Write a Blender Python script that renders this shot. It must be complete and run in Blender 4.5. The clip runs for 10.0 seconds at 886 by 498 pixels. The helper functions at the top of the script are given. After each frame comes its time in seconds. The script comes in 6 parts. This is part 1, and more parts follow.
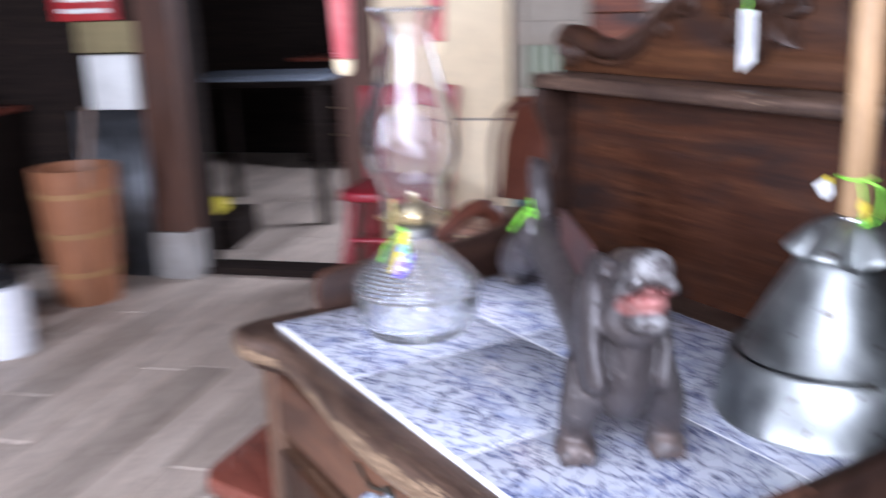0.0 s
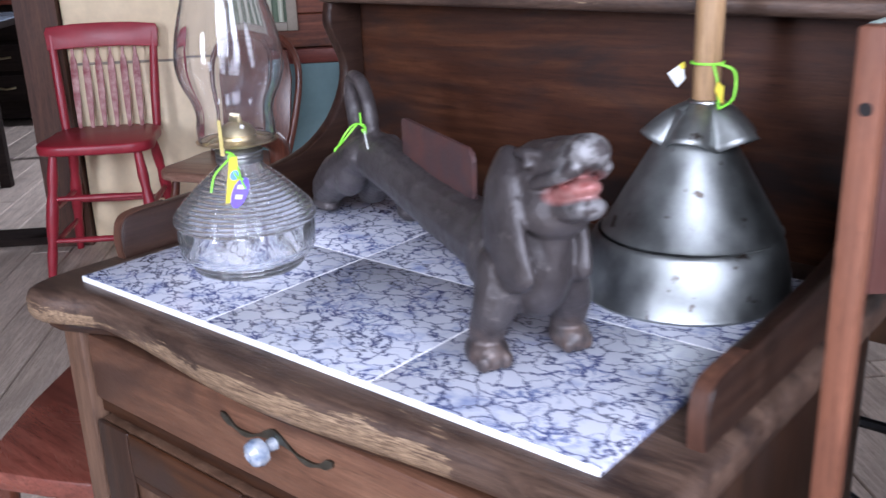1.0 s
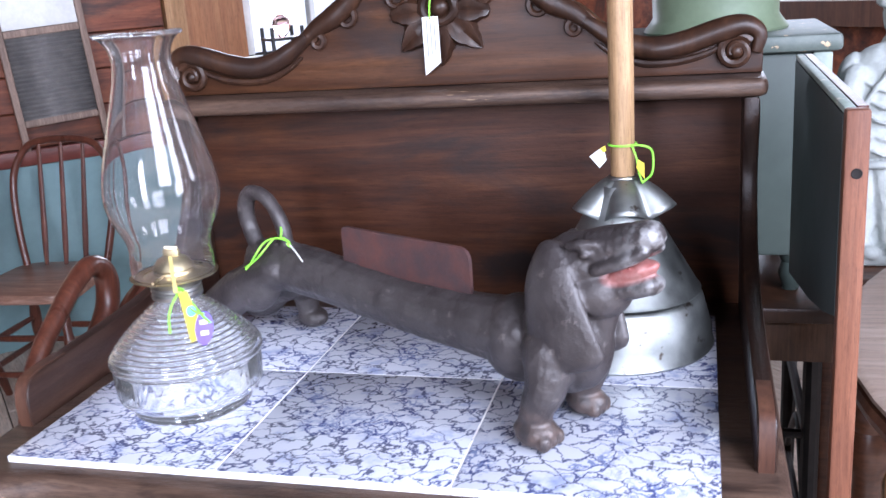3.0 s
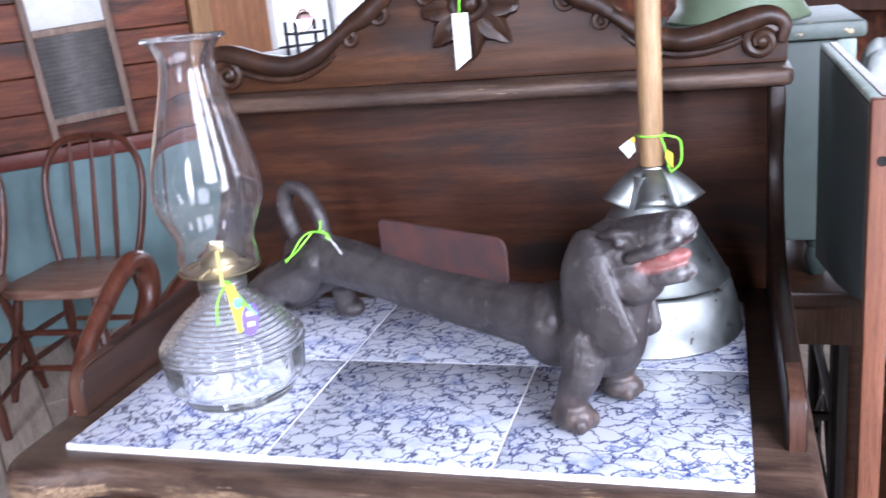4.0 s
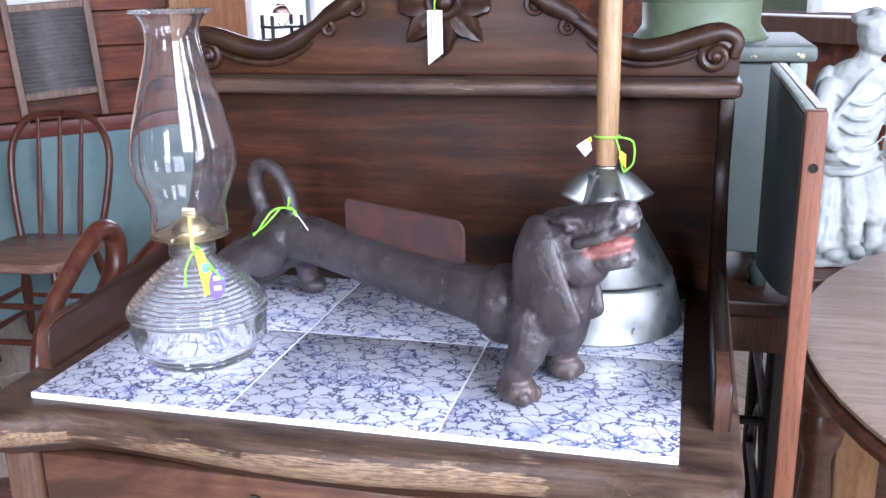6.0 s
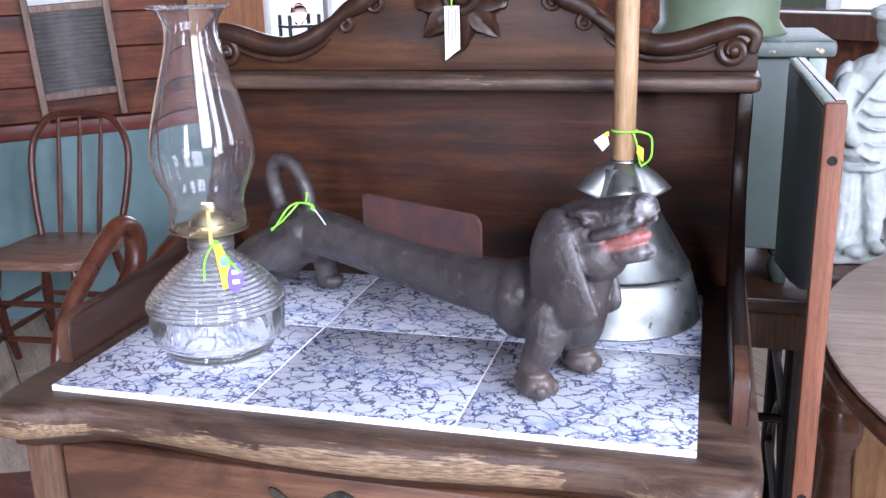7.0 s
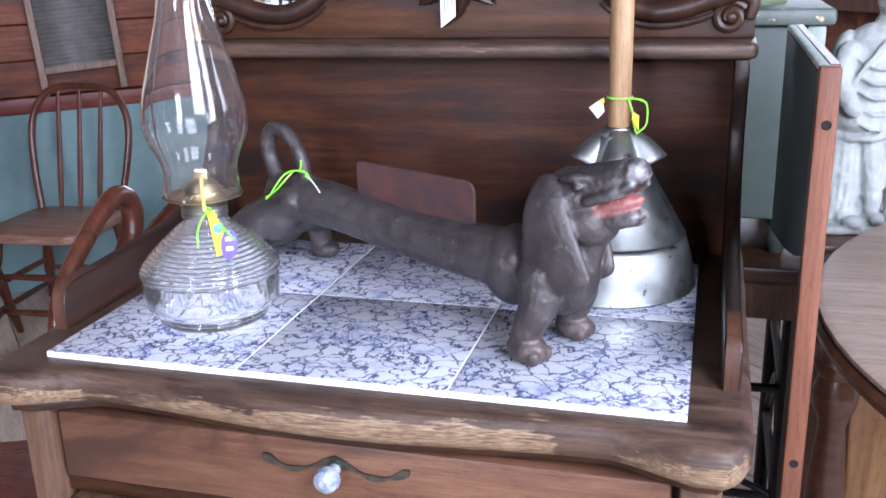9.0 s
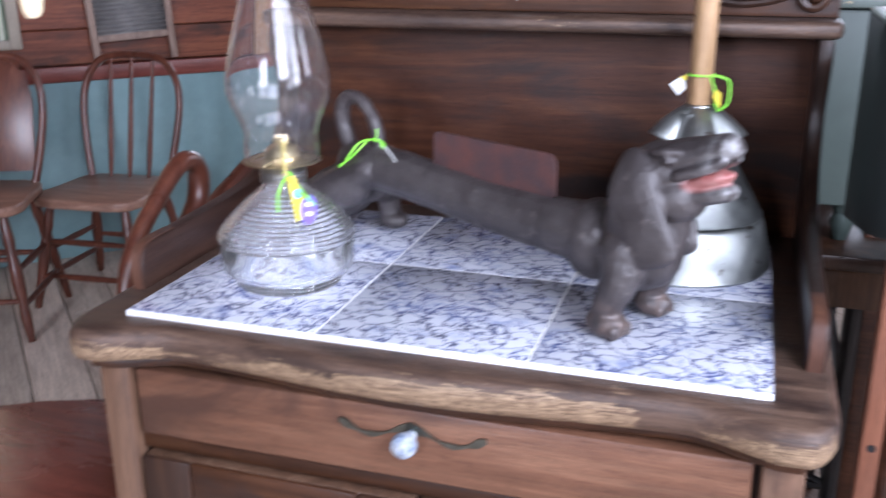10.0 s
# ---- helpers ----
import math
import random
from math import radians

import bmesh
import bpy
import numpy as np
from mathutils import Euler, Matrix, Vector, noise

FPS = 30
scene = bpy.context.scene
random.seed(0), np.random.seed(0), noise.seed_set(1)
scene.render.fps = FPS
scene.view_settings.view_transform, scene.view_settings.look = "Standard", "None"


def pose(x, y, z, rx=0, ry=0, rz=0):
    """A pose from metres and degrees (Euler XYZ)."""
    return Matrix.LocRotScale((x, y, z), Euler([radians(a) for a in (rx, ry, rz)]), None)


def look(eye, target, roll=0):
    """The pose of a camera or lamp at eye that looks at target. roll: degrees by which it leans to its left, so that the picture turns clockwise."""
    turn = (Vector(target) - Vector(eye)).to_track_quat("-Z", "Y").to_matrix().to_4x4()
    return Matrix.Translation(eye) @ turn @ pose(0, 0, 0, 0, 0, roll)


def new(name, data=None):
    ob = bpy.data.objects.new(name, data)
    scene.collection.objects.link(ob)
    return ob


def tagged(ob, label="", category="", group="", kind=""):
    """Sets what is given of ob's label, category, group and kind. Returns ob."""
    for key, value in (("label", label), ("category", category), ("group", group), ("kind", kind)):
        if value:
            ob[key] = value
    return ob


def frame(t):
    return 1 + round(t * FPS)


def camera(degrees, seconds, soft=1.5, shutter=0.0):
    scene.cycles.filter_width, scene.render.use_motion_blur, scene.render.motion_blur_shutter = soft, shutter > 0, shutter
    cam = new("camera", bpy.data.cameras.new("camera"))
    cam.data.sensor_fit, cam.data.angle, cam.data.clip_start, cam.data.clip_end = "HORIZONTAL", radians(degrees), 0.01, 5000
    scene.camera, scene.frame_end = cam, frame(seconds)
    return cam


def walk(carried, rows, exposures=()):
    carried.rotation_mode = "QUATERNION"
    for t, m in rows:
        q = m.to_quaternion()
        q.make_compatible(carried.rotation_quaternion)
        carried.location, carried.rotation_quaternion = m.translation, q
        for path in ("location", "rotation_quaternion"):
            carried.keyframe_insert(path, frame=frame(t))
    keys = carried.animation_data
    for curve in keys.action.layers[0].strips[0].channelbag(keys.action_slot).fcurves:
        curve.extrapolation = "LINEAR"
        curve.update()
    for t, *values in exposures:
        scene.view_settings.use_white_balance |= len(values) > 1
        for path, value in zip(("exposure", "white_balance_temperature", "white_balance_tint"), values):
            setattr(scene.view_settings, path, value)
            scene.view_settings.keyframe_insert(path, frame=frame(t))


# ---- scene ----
cam = camera(50.1, 10.0, 1.5, 0.9)
PATH = [
    (0, (1.02, -0.355, 1.118), (-0.657, 0.604, 0.598), -2.2),
    (0.5, (0.956, -0.445, 1.092), (-0.369, 0.933, 0.507), -2.2),
    (1, (0.881, -0.459, 1.081), (-0.345, 0.981, 0.431), -2.1),
    (1.5, (0.803, -0.461, 1.069), (-0.349, 1.059, 0.465), -3.0),
    (2, (0.734, -0.489, 1.12), (-0.228, 1.163, 0.531), -3.7),
    (2.5, (0.644, -0.564, 1.13), (-0.025, 1.231, 0.554), -4.3),
    (2.7, (0.614, -0.597, 1.133), (0.062, 1.240, 0.568), -3.5),
    (3.8, (0.590, -0.661, 1.142), (0.063, 1.188, 0.597), -5.2),
    (4, (0.593, -0.663, 1.147), (0.024, 1.167, 0.572), -5.5),
    (4.5, (0.592, -0.695, 1.145), (-0.003, 1.124, 0.564), -4.3),
    (5, (0.6, -0.714, 1.145), (0.077, 1.133, 0.582), -2.9),
    (6.5, (0.609, -0.72, 1.13), (0.112, 1.134, 0.569), -0.9),
    (7, (0.609, -0.722, 1.129), (0.084, 1.125, 0.57), -1.5),
    (7.5, (0.618, -0.722, 1.125), (0.159, 1.138, 0.55), -0.1),
    (8, (0.619, -0.727, 1.128), (0.133, 1.119, 0.531), -0.4),
    (8.5, (0.622, -0.725, 1.124), (0.109, 1.118, 0.541), -1.2),
    (9, (0.619, -0.721, 1.119), (0.089, 1.11, 0.513), -1.6),
    (9.5, (0.616, -0.725, 1.121), (0.073, 1.095, 0.494), -1.8),
    (10, (0.573, -0.738, 1.109), (-0.013, 1.064, 0.468), -0.3),
]
walk(cam, [(t, look(eye, target, roll)) for t, eye, target, roll in PATH], [(0, -0.4, 5700, 18), (0.8, -0.64, 5700, 18), (1.5, -0.84, 5700, 18), (2.2, -0.48, 5700, 18), (3, -0.23, 5700, 18), (4, -0.2, 5700, 18), (6, -0.27, 5700, 18), (7.5, -0.36, 5700, 18), (10, -0.4, 5700, 18)])

S2 = math.sqrt(0.5)
ROOM = Matrix.Rotation(radians(45), 4, "Z")  # the room stands at 45 degrees to the washstand

# ---- world and light ----
world = bpy.data.worlds.new("world")
scene.world = world
world.use_nodes = True
wn = world.node_tree
sky = wn.nodes.new("ShaderNodeTexSky")
sky.sky_type = "NISHITA"
sky.sun_disc = False
sky.sun_elevation = radians(48)
sky.sun_rotation = radians(115)
wn.links.new(sky.outputs[0], wn.nodes["Background"].inputs[0])
wn.nodes["Background"].inputs[1].default_value = 0.12


def lamp(name, kind, m, energy, color=(1, 1, 1), size=1.0, size_y=1.0, angle=0.01):
    data = bpy.data.lights.new(name, kind)
    data.energy, data.color = energy, color
    if kind == "AREA":
        data.shape, data.size, data.size_y = "RECTANGLE", size, size_y
    else:
        data.angle = angle
    ob = new(name, data)
    ob.matrix_world = m
    return ob


lamp("sun", "SUN", look((3, -4, 5.5), (0, 0, 0)), 2.0, (1, 0.95, 0.88), angle=radians(4))
# daylight in the open double door behind the viewer, and in the windows
lamp("door_daylight", "AREA", ROOM @ look((0.08, -2.22, 1.80), (0.25, 0, 0.8)), 130, (0.92, 0.95, 1.0), 0.95, 1.15)
lamp("door_daylight", "AREA", ROOM @ look((1.22, -2.22, 1.60), (0.9, 0, 0.8)), 85, (0.92, 0.95, 1.0), 0.55, 1.45)
lamp("window_and_fill_daylight", "AREA", ROOM @ look((2.36, 1.05, 1.45), (0, 1.05, 1.2)), 10, (0.9, 0.96, 1.0), 0.7, 0.8)
lamp("window_and_fill_daylight", "AREA", ROOM @ look((1.4, 2.52, 1.35), (1.4, 0, 1.1)), 18, (0.95, 0.98, 1.0), 0.5, 0.7)


lamp("window_and_fill_daylight", "AREA", ROOM @ look((2.36, -1.55, 1.35), (0, -1.3, 1.2)), 30, (0.94, 0.95, 1.0), 0.45, 1.3)
# added fill: brightens the next room's floor, its source is not seen
lamp("window_and_fill_daylight", "AREA", ROOM @ look((0.56, 4.2, 1.5), (-1.4, 3.8, 0.2)), 95, (0.94, 0.96, 1.0), 0.9, 0.9)
# added fill: brightens the floor and chairs on the left, source unseen
lamp("window_and_fill_daylight", "AREA", ROOM @ look((-2.25, -2.22, 1.45), (-1.85, 1.0, 0.3)), 168, (0.94, 0.96, 1.0), 0.7, 1.2)


# ---- materials ----
def material(name):
    m = bpy.data.materials.new(name)
    m.use_nodes = True
    nt = m.node_tree
    return m, nt, nt.nodes["Principled BSDF"]


def node(nt, kind, **values):
    n = nt.nodes.new(kind)
    for k, v in values.items():
        if k in n.inputs:
            n.inputs[k].default_value = v
    return n


def ramp(nt, fac, stops):
    n = nt.nodes.new("ShaderNodeValToRGB")
    e = n.color_ramp.elements
    while len(e) < len(stops):
        e.new(0.5)
    for el, (p, c) in zip(e, stops):
        el.position = p
        el.color = (*c, 1) if len(c) == 3 else c
    nt.links.new(fac, n.inputs[0])
    return n.outputs[0]


def mixc(nt, fac, a, b, blend="MIX"):
    n = nt.nodes.new("ShaderNodeMix")
    n.data_type, n.blend_type = "RGBA", blend
    for sock, v in ((n.inputs[0], fac), (n.inputs[6], a), (n.inputs[7], b)):
        if isinstance(v, (int, float)):
            sock.default_value = v
        elif isinstance(v, tuple):
            sock.default_value = (*v, 1)
        else:
            nt.links.new(v, sock)
    return n.outputs[2]


def coords(nt, scale=(1, 1, 1), randomise=True, rot=(0, 0, 0)):
    tc = nt.nodes.new("ShaderNodeTexCoord")
    mp = nt.nodes.new("ShaderNodeMapping")
    mp.inputs["Scale"].default_value = scale
    mp.inputs["Rotation"].default_value = rot
    nt.links.new(tc.outputs["Object"], mp.inputs[0])
    if randomise:
        oi = nt.nodes.new("ShaderNodeObjectInfo")
        mul = nt.nodes.new("ShaderNodeVectorMath")
        mul.operation = "SCALE"
        mul.inputs[0].default_value = (7.1, 3.3, 5.7)
        nt.links.new(oi.outputs["Random"], mul.inputs["Scale"])
        nt.links.new(mul.outputs[0], mp.inputs["Location"])
    return mp.outputs[0], tc.outputs["Object"]


def noise_fac(nt, vec, scale, detail=4.0, rough=0.55, distortion=0.0):
    n = node(nt, "ShaderNodeTexNoise", Scale=scale, Detail=detail, Roughness=rough, Distortion=distortion)
    nt.links.new(vec, n.inputs["Vector"])
    return n.outputs["Fac"]


def bump(nt, bsdf, height, strength, distance=0.002):
    b = node(nt, "ShaderNodeBump", Strength=strength, Distance=distance)
    nt.links.new(height, b.inputs["Height"])
    nt.links.new(b.outputs[0], bsdf.inputs["Normal"])


def wood(name, dark, mid, light, axis=0, rough=0.45, scale=1.0, vary=0.25, stain=0.5, coat=0.0, bumps=0.25, spots=(0.02, 0.012, 0.01), gloss=0.32):
    """Wood with grain along an axis, broad stains and a tone of its own for each piece."""
    m, nt, bsdf = material(name)
    s = [14.0 * scale] * 3
    s[axis] = 0.9 * scale
    vec, raw = coords(nt, tuple(s))
    grain = noise_fac(nt, vec, 4.2, 8, 0.66, 0.9)
    fine = noise_fac(nt, vec, 14.0, 3, 0.6)
    pores = noise_fac(nt, vec, 42.0, 3, 0.6)
    s2 = [15.0 * scale] * 3
    s2[axis] = 5.0 * scale
    vec2, _ = coords(nt, tuple(s2))
    broad = noise_fac(nt, vec2, 1.0, 6, 0.62, 0.7)
    scuff = noise_fac(nt, vec2, 17.0, 4, 0.7)
    col = ramp(nt, grain, [(0.22, dark), (0.5, mid), (0.80, light)])
    fr = ramp(nt, fine, [(0.35, (0.80, 0.80, 0.80)), (0.6, (1, 1, 1))])
    col = mixc(nt, 1.0, col, fr, "MULTIPLY")
    col = mixc(nt, 1.0, col, ramp(nt, pores, [(0.32, (0.74, 0.72, 0.7)), (0.46, (1, 1, 1))]), "MULTIPLY")
    col = mixc(nt, 1.0, col, ramp(nt, scuff, [(0.3, (0.80, 0.80, 0.80)), (0.5, (1, 1, 1)), (0.72, (1.0, 1.0, 1.0)), (0.8, (1.0, 1.0, 1.0))]), "MULTIPLY")
    st = ramp(nt, broad, [(0.36, (1, 1, 1)), (0.52, (0, 0, 0))])
    sm = nt.nodes.new("ShaderNodeMath")
    sm.operation = "MULTIPLY"
    sm.inputs[1].default_value = stain
    nt.links.new(st, sm.inputs[0])
    col = mixc(nt, sm.outputs[0], col, spots)
    oi = nt.nodes.new("ShaderNodeObjectInfo")
    hv = nt.nodes.new("ShaderNodeHueSaturation")
    mr = node(nt, "ShaderNodeMapRange")
    mr.inputs["To Min"].default_value, mr.inputs["To Max"].default_value = 1 - vary, 1 + vary
    nt.links.new(oi.outputs["Random"], mr.inputs["Value"])
    nt.links.new(mr.outputs[0], hv.inputs["Value"])
    nt.links.new(col, hv.inputs["Color"])
    nt.links.new(hv.outputs[0], bsdf.inputs["Base Color"])
    rr = node(nt, "ShaderNodeMapRange")
    rr.inputs["To Min"].default_value, rr.inputs["To Max"].default_value = rough - 0.12, rough + 0.15
    nt.links.new(broad, rr.inputs["Value"])
    nt.links.new(rr.outputs[0], bsdf.inputs["Roughness"])
    bsdf.inputs["Coat Weight"].default_value = coat
    bsdf.inputs["Specular IOR Level"].default_value = gloss
    bsdf.inputs["Coat Roughness"].default_value = 0.25
    ad = nt.nodes.new("ShaderNodeMath")
    ad.operation = "MULTIPLY_ADD"
    ad.inputs[1].default_value = 0.5
    nt.links.new(pores, ad.inputs[0])
    nt.links.new(scuff, ad.inputs[2])
    bump(nt, bsdf, ad.outputs[0], bumps * 0.9, 0.0012)
    return m


def paint(name, color, second, rough=0.5, scale=8.0, metal=0.0, amount=0.5, bumps=0.1, chips=None):
    """Painted or plain surface with two scales of mottling, and chips down to another colour."""
    m, nt, bsdf = material(name)
    vec, raw = coords(nt)
    a = noise_fac(nt, vec, scale, 5, 0.6)
    b = noise_fac(nt, vec, scale * 7, 4, 0.6)
    col = mixc(nt, ramp(nt, a, [(0.35, (0, 0, 0)), (0.35 + amount * 0.6, (1, 1, 1))]), color, second)
    col = mixc(nt, 0.25, col, ramp(nt, b, [(0.3, (0.5, 0.5, 0.5)), (0.7, (1, 1, 1))]), "MULTIPLY")
    if chips:
        c = noise_fac(nt, vec, scale * 3.1, 5, 0.65)
        col = mixc(nt, ramp(nt, c, [(0.62, (0, 0, 0)), (0.65, (1, 1, 1))]), col, chips)
    nt.links.new(col, bsdf.inputs["Base Color"])
    rr = node(nt, "ShaderNodeMapRange")
    rr.inputs["To Min"].default_value, rr.inputs["To Max"].default_value = max(0.03, rough - 0.1), rough + 0.15
    nt.links.new(a, rr.inputs["Value"])
    nt.links.new(rr.outputs[0], bsdf.inputs["Roughness"])
    bsdf.inputs["Metallic"].default_value = metal
    bump(nt, bsdf, b, bumps, 0.001)
    return m


def stand_top_wood():
    """Old varnished top with the varnish worn off along the lower front edge."""
    m = wood("worn_top_wood", (0.032, 0.019, 0.014), (0.082, 0.049, 0.034), (0.165, 0.105, 0.072), 0, 0.38, 1.2, 0.0, 0.9, 0.0, 0.7)
    nt = m.node_tree
    bsdf = nt.nodes["Principled BSDF"]
    old = bsdf.inputs["Base Color"].links[0].from_socket
    tc = nt.nodes.new("ShaderNodeTexCoord")
    sep = nt.nodes.new("ShaderNodeSeparateXYZ")
    nt.links.new(tc.outputs["Object"], sep.inputs[0])
    mp = nt.nodes.new("ShaderNodeMapping")
    mp.inputs["Scale"].default_value = (6, 60, 95)
    nt.links.new(tc.outputs["Object"], mp.inputs[0])
    n1 = noise_fac(nt, mp.outputs[0], 2.6, 5, 0.65)
    low = node(nt, "ShaderNodeMapRange")
    low.inputs["From Min"].default_value, low.inputs["From Max"].default_value = 0.743, 0.712
    nt.links.new(sep.outputs[2], low.inputs["Value"])
    front = node(nt, "ShaderNodeMapRange")
    front.inputs["From Min"].default_value, front.inputs["From Max"].default_value = -0.012, -0.030
    nt.links.new(sep.outputs[1], front.inputs["Value"])
    mul = nt.nodes.new("ShaderNodeMath")
    mul.operation = "MULTIPLY"
    nt.links.new(low.outputs[0], mul.inputs[0])
    nt.links.new(front.outputs[0], mul.inputs[1])
    add = nt.nodes.new("ShaderNodeMath")
    add.operation = "MULTIPLY_ADD"
    add.inputs[1].default_value = 0.62
    nt.links.new(mul.outputs[0], add.inputs[0])
    nt.links.new(n1, add.inputs[2])
    along = node(nt, "ShaderNodeMapRange")
    along.inputs["From Min"].default_value, along.inputs["From Max"].default_value = -0.052, 0.667
    nt.links.new(sep.outputs[0], along.inputs["Value"])
    heavy = ramp(nt, along.outputs[0], [(k, (v, v, v)) for k, v in ((0.0, 0.62), (0.08, 0.45), (0.16, 0.30), (0.34, 0.55), (0.55, 0.80), (0.775, 0.78), (0.785, 0.20), (0.88, 0.18), (0.94, 0.55), (1.0, 0.60))])
    worn_ = nt.nodes.new("ShaderNodeMath")
    worn_.operation = "MULTIPLY_ADD"
    worn_.inputs[1].default_value = 0.42
    nt.links.new(heavy, worn_.inputs[0])
    nt.links.new(add.outputs[0], worn_.inputs[2])
    mask = ramp(nt, worn_.outputs[0], [(0.97, (0, 0, 0)), (1.0, (1, 1, 1))])
    bare = ramp(nt, noise_fac(nt, mp.outputs[0], 9.0, 4, 0.6), [(0.32, (0.06, 0.034, 0.02)), (0.46, (0.15, 0.098, 0.060)), (0.70, (0.33, 0.23, 0.14))])
    nt.links.new(mixc(nt, mask, old, bare), bsdf.inputs["Base Color"])
    return m


def marble_tile():
    """White glazed tile printed with a net of blue veins."""
    m, nt, bsdf = material("marbled_tile")
    vec, raw = coords(nt)
    warp = node(nt, "ShaderNodeTexNoise", Scale=38.0, Detail=4.0, Roughness=0.6)
    nt.links.new(vec, warp.inputs["Vector"])
    off = nt.nodes.new("ShaderNodeVectorMath")
    off.operation = "MULTIPLY_ADD"
    off.inputs[1].default_value = (0.046, 0.046, 0.046)
    nt.links.new(warp.outputs["Color"], off.inputs[0])
    nt.links.new(vec, off.inputs[2])
    stretch = nt.nodes.new("ShaderNodeMapping")
    stretch.inputs["Scale"].default_value = (1.0, 1.5, 1.0)
    stretch.inputs["Rotation"].default_value = (0, 0, 0.5)
    nt.links.new(off.outputs[0], stretch.inputs[0])
    v1 = node(nt, "ShaderNodeTexVoronoi", Scale=41.0)
    v1.feature = "DISTANCE_TO_EDGE"
    nt.links.new(stretch.outputs[0], v1.inputs["Vector"])
    v2 = node(nt, "ShaderNodeTexVoronoi", Scale=70.0)
    v2.feature = "DISTANCE_TO_EDGE"
    nt.links.new(stretch.outputs[0], v2.inputs["Vector"])
    width = noise_fac(nt, vec, 30.0, 3, 0.6)
    sub = nt.nodes.new("ShaderNodeMath")
    sub.operation = "MULTIPLY_ADD"
    sub.inputs[1].default_value = -0.05
    nt.links.new(width, sub.inputs[0])
    nt.links.new(v1.outputs["Distance"], sub.inputs[2])
    line1 = ramp(nt, sub.outputs[0], [(0.0, (1, 1, 1)), (0.012, (0.8, 0.8, 0.8)), (0.034, (0, 0, 0))])
    patch = noise_fac(nt, vec, 22.0, 4, 0.6)
    sub2 = nt.nodes.new("ShaderNodeMath")
    sub2.operation = "MULTIPLY_ADD"
    sub2.inputs[1].default_value = -0.10
    nt.links.new(patch, sub2.inputs[0])
    nt.links.new(v2.outputs["Distance"], sub2.inputs[2])
    line2 = mixc(nt, 1.0, ramp(nt, sub2.outputs[0], [(0.0, (1, 1, 1)), (0.05, (0, 0, 0))]), ramp(nt, patch, [(0.52, (0, 0, 0)), (0.62, (1, 1, 1))]), "MULTIPLY")
    cloud = ramp(nt, noise_fac(nt, vec, 34.0, 4, 0.6), [(0.54, (0.49, 0.50, 0.56)), (0.74, (0.23, 0.27, 0.42))])
    col = mixc(nt, line2, cloud, (0.17, 0.20, 0.33))
    col = mixc(nt, line1, col, mixc(nt, ramp(nt, patch, [(0.4, (0, 0, 0)), (0.6, (1, 1, 1))]), (0.095, 0.10, 0.14), (0.06, 0.072, 0.17)))
    nt.links.new(col, bsdf.inputs["Base Color"])
    bsdf.inputs["Roughness"].default_value = 0.16
    bump(nt, bsdf, width, 0.04, 0.001)
    return m


def glass(name, color=(1, 1, 1), rough=0.0, wobble=0.15, dust=0.0):
    m, nt, bsdf = material(name)
    bsdf.inputs["Base Color"].default_value = (*color, 1)
    bsdf.inputs["Transmission Weight"].default_value = 1.0 - dust
    bsdf.inputs["Roughness"].default_value = rough
    bsdf.inputs["IOR"].default_value = 1.45
    vec, raw = coords(nt)
    bump(nt, bsdf, noise_fac(nt, vec, 30.0, 2), wobble, 0.0006)
    return m


def metal(name, color, rough, scale=30.0, spots=None, bumps=0.15):
    m, nt, bsdf = material(name)
    vec, raw = coords(nt)
    a = noise_fac(nt, vec, scale, 5, 0.6)
    b = noise_fac(nt, vec, scale * 0.3, 3, 0.5)
    col = mixc(nt, ramp(nt, a, [(0.3, (0, 0, 0)), (0.7, (1, 1, 1))]), tuple(c * 0.55 for c in color), color)
    if spots:
        col = mixc(nt, ramp(nt, noise_fac(nt, vec, scale * 2.2, 3, 0.5), [(0.65, (0, 0, 0)), (0.71, (1, 1, 1))]), col, spots)
    nt.links.new(col, bsdf.inputs["Base Color"])
    bsdf.inputs["Metallic"].default_value = 1.0
    rr = node(nt, "ShaderNodeMapRange")
    rr.inputs["To Min"].default_value, rr.inputs["To Max"].default_value = rough * 0.65, rough * 1.45
    nt.links.new(a, rr.inputs["Value"])
    nt.links.new(rr.outputs[0], bsdf.inputs["Roughness"])
    bump(nt, bsdf, b, bumps, 0.004)
    return m


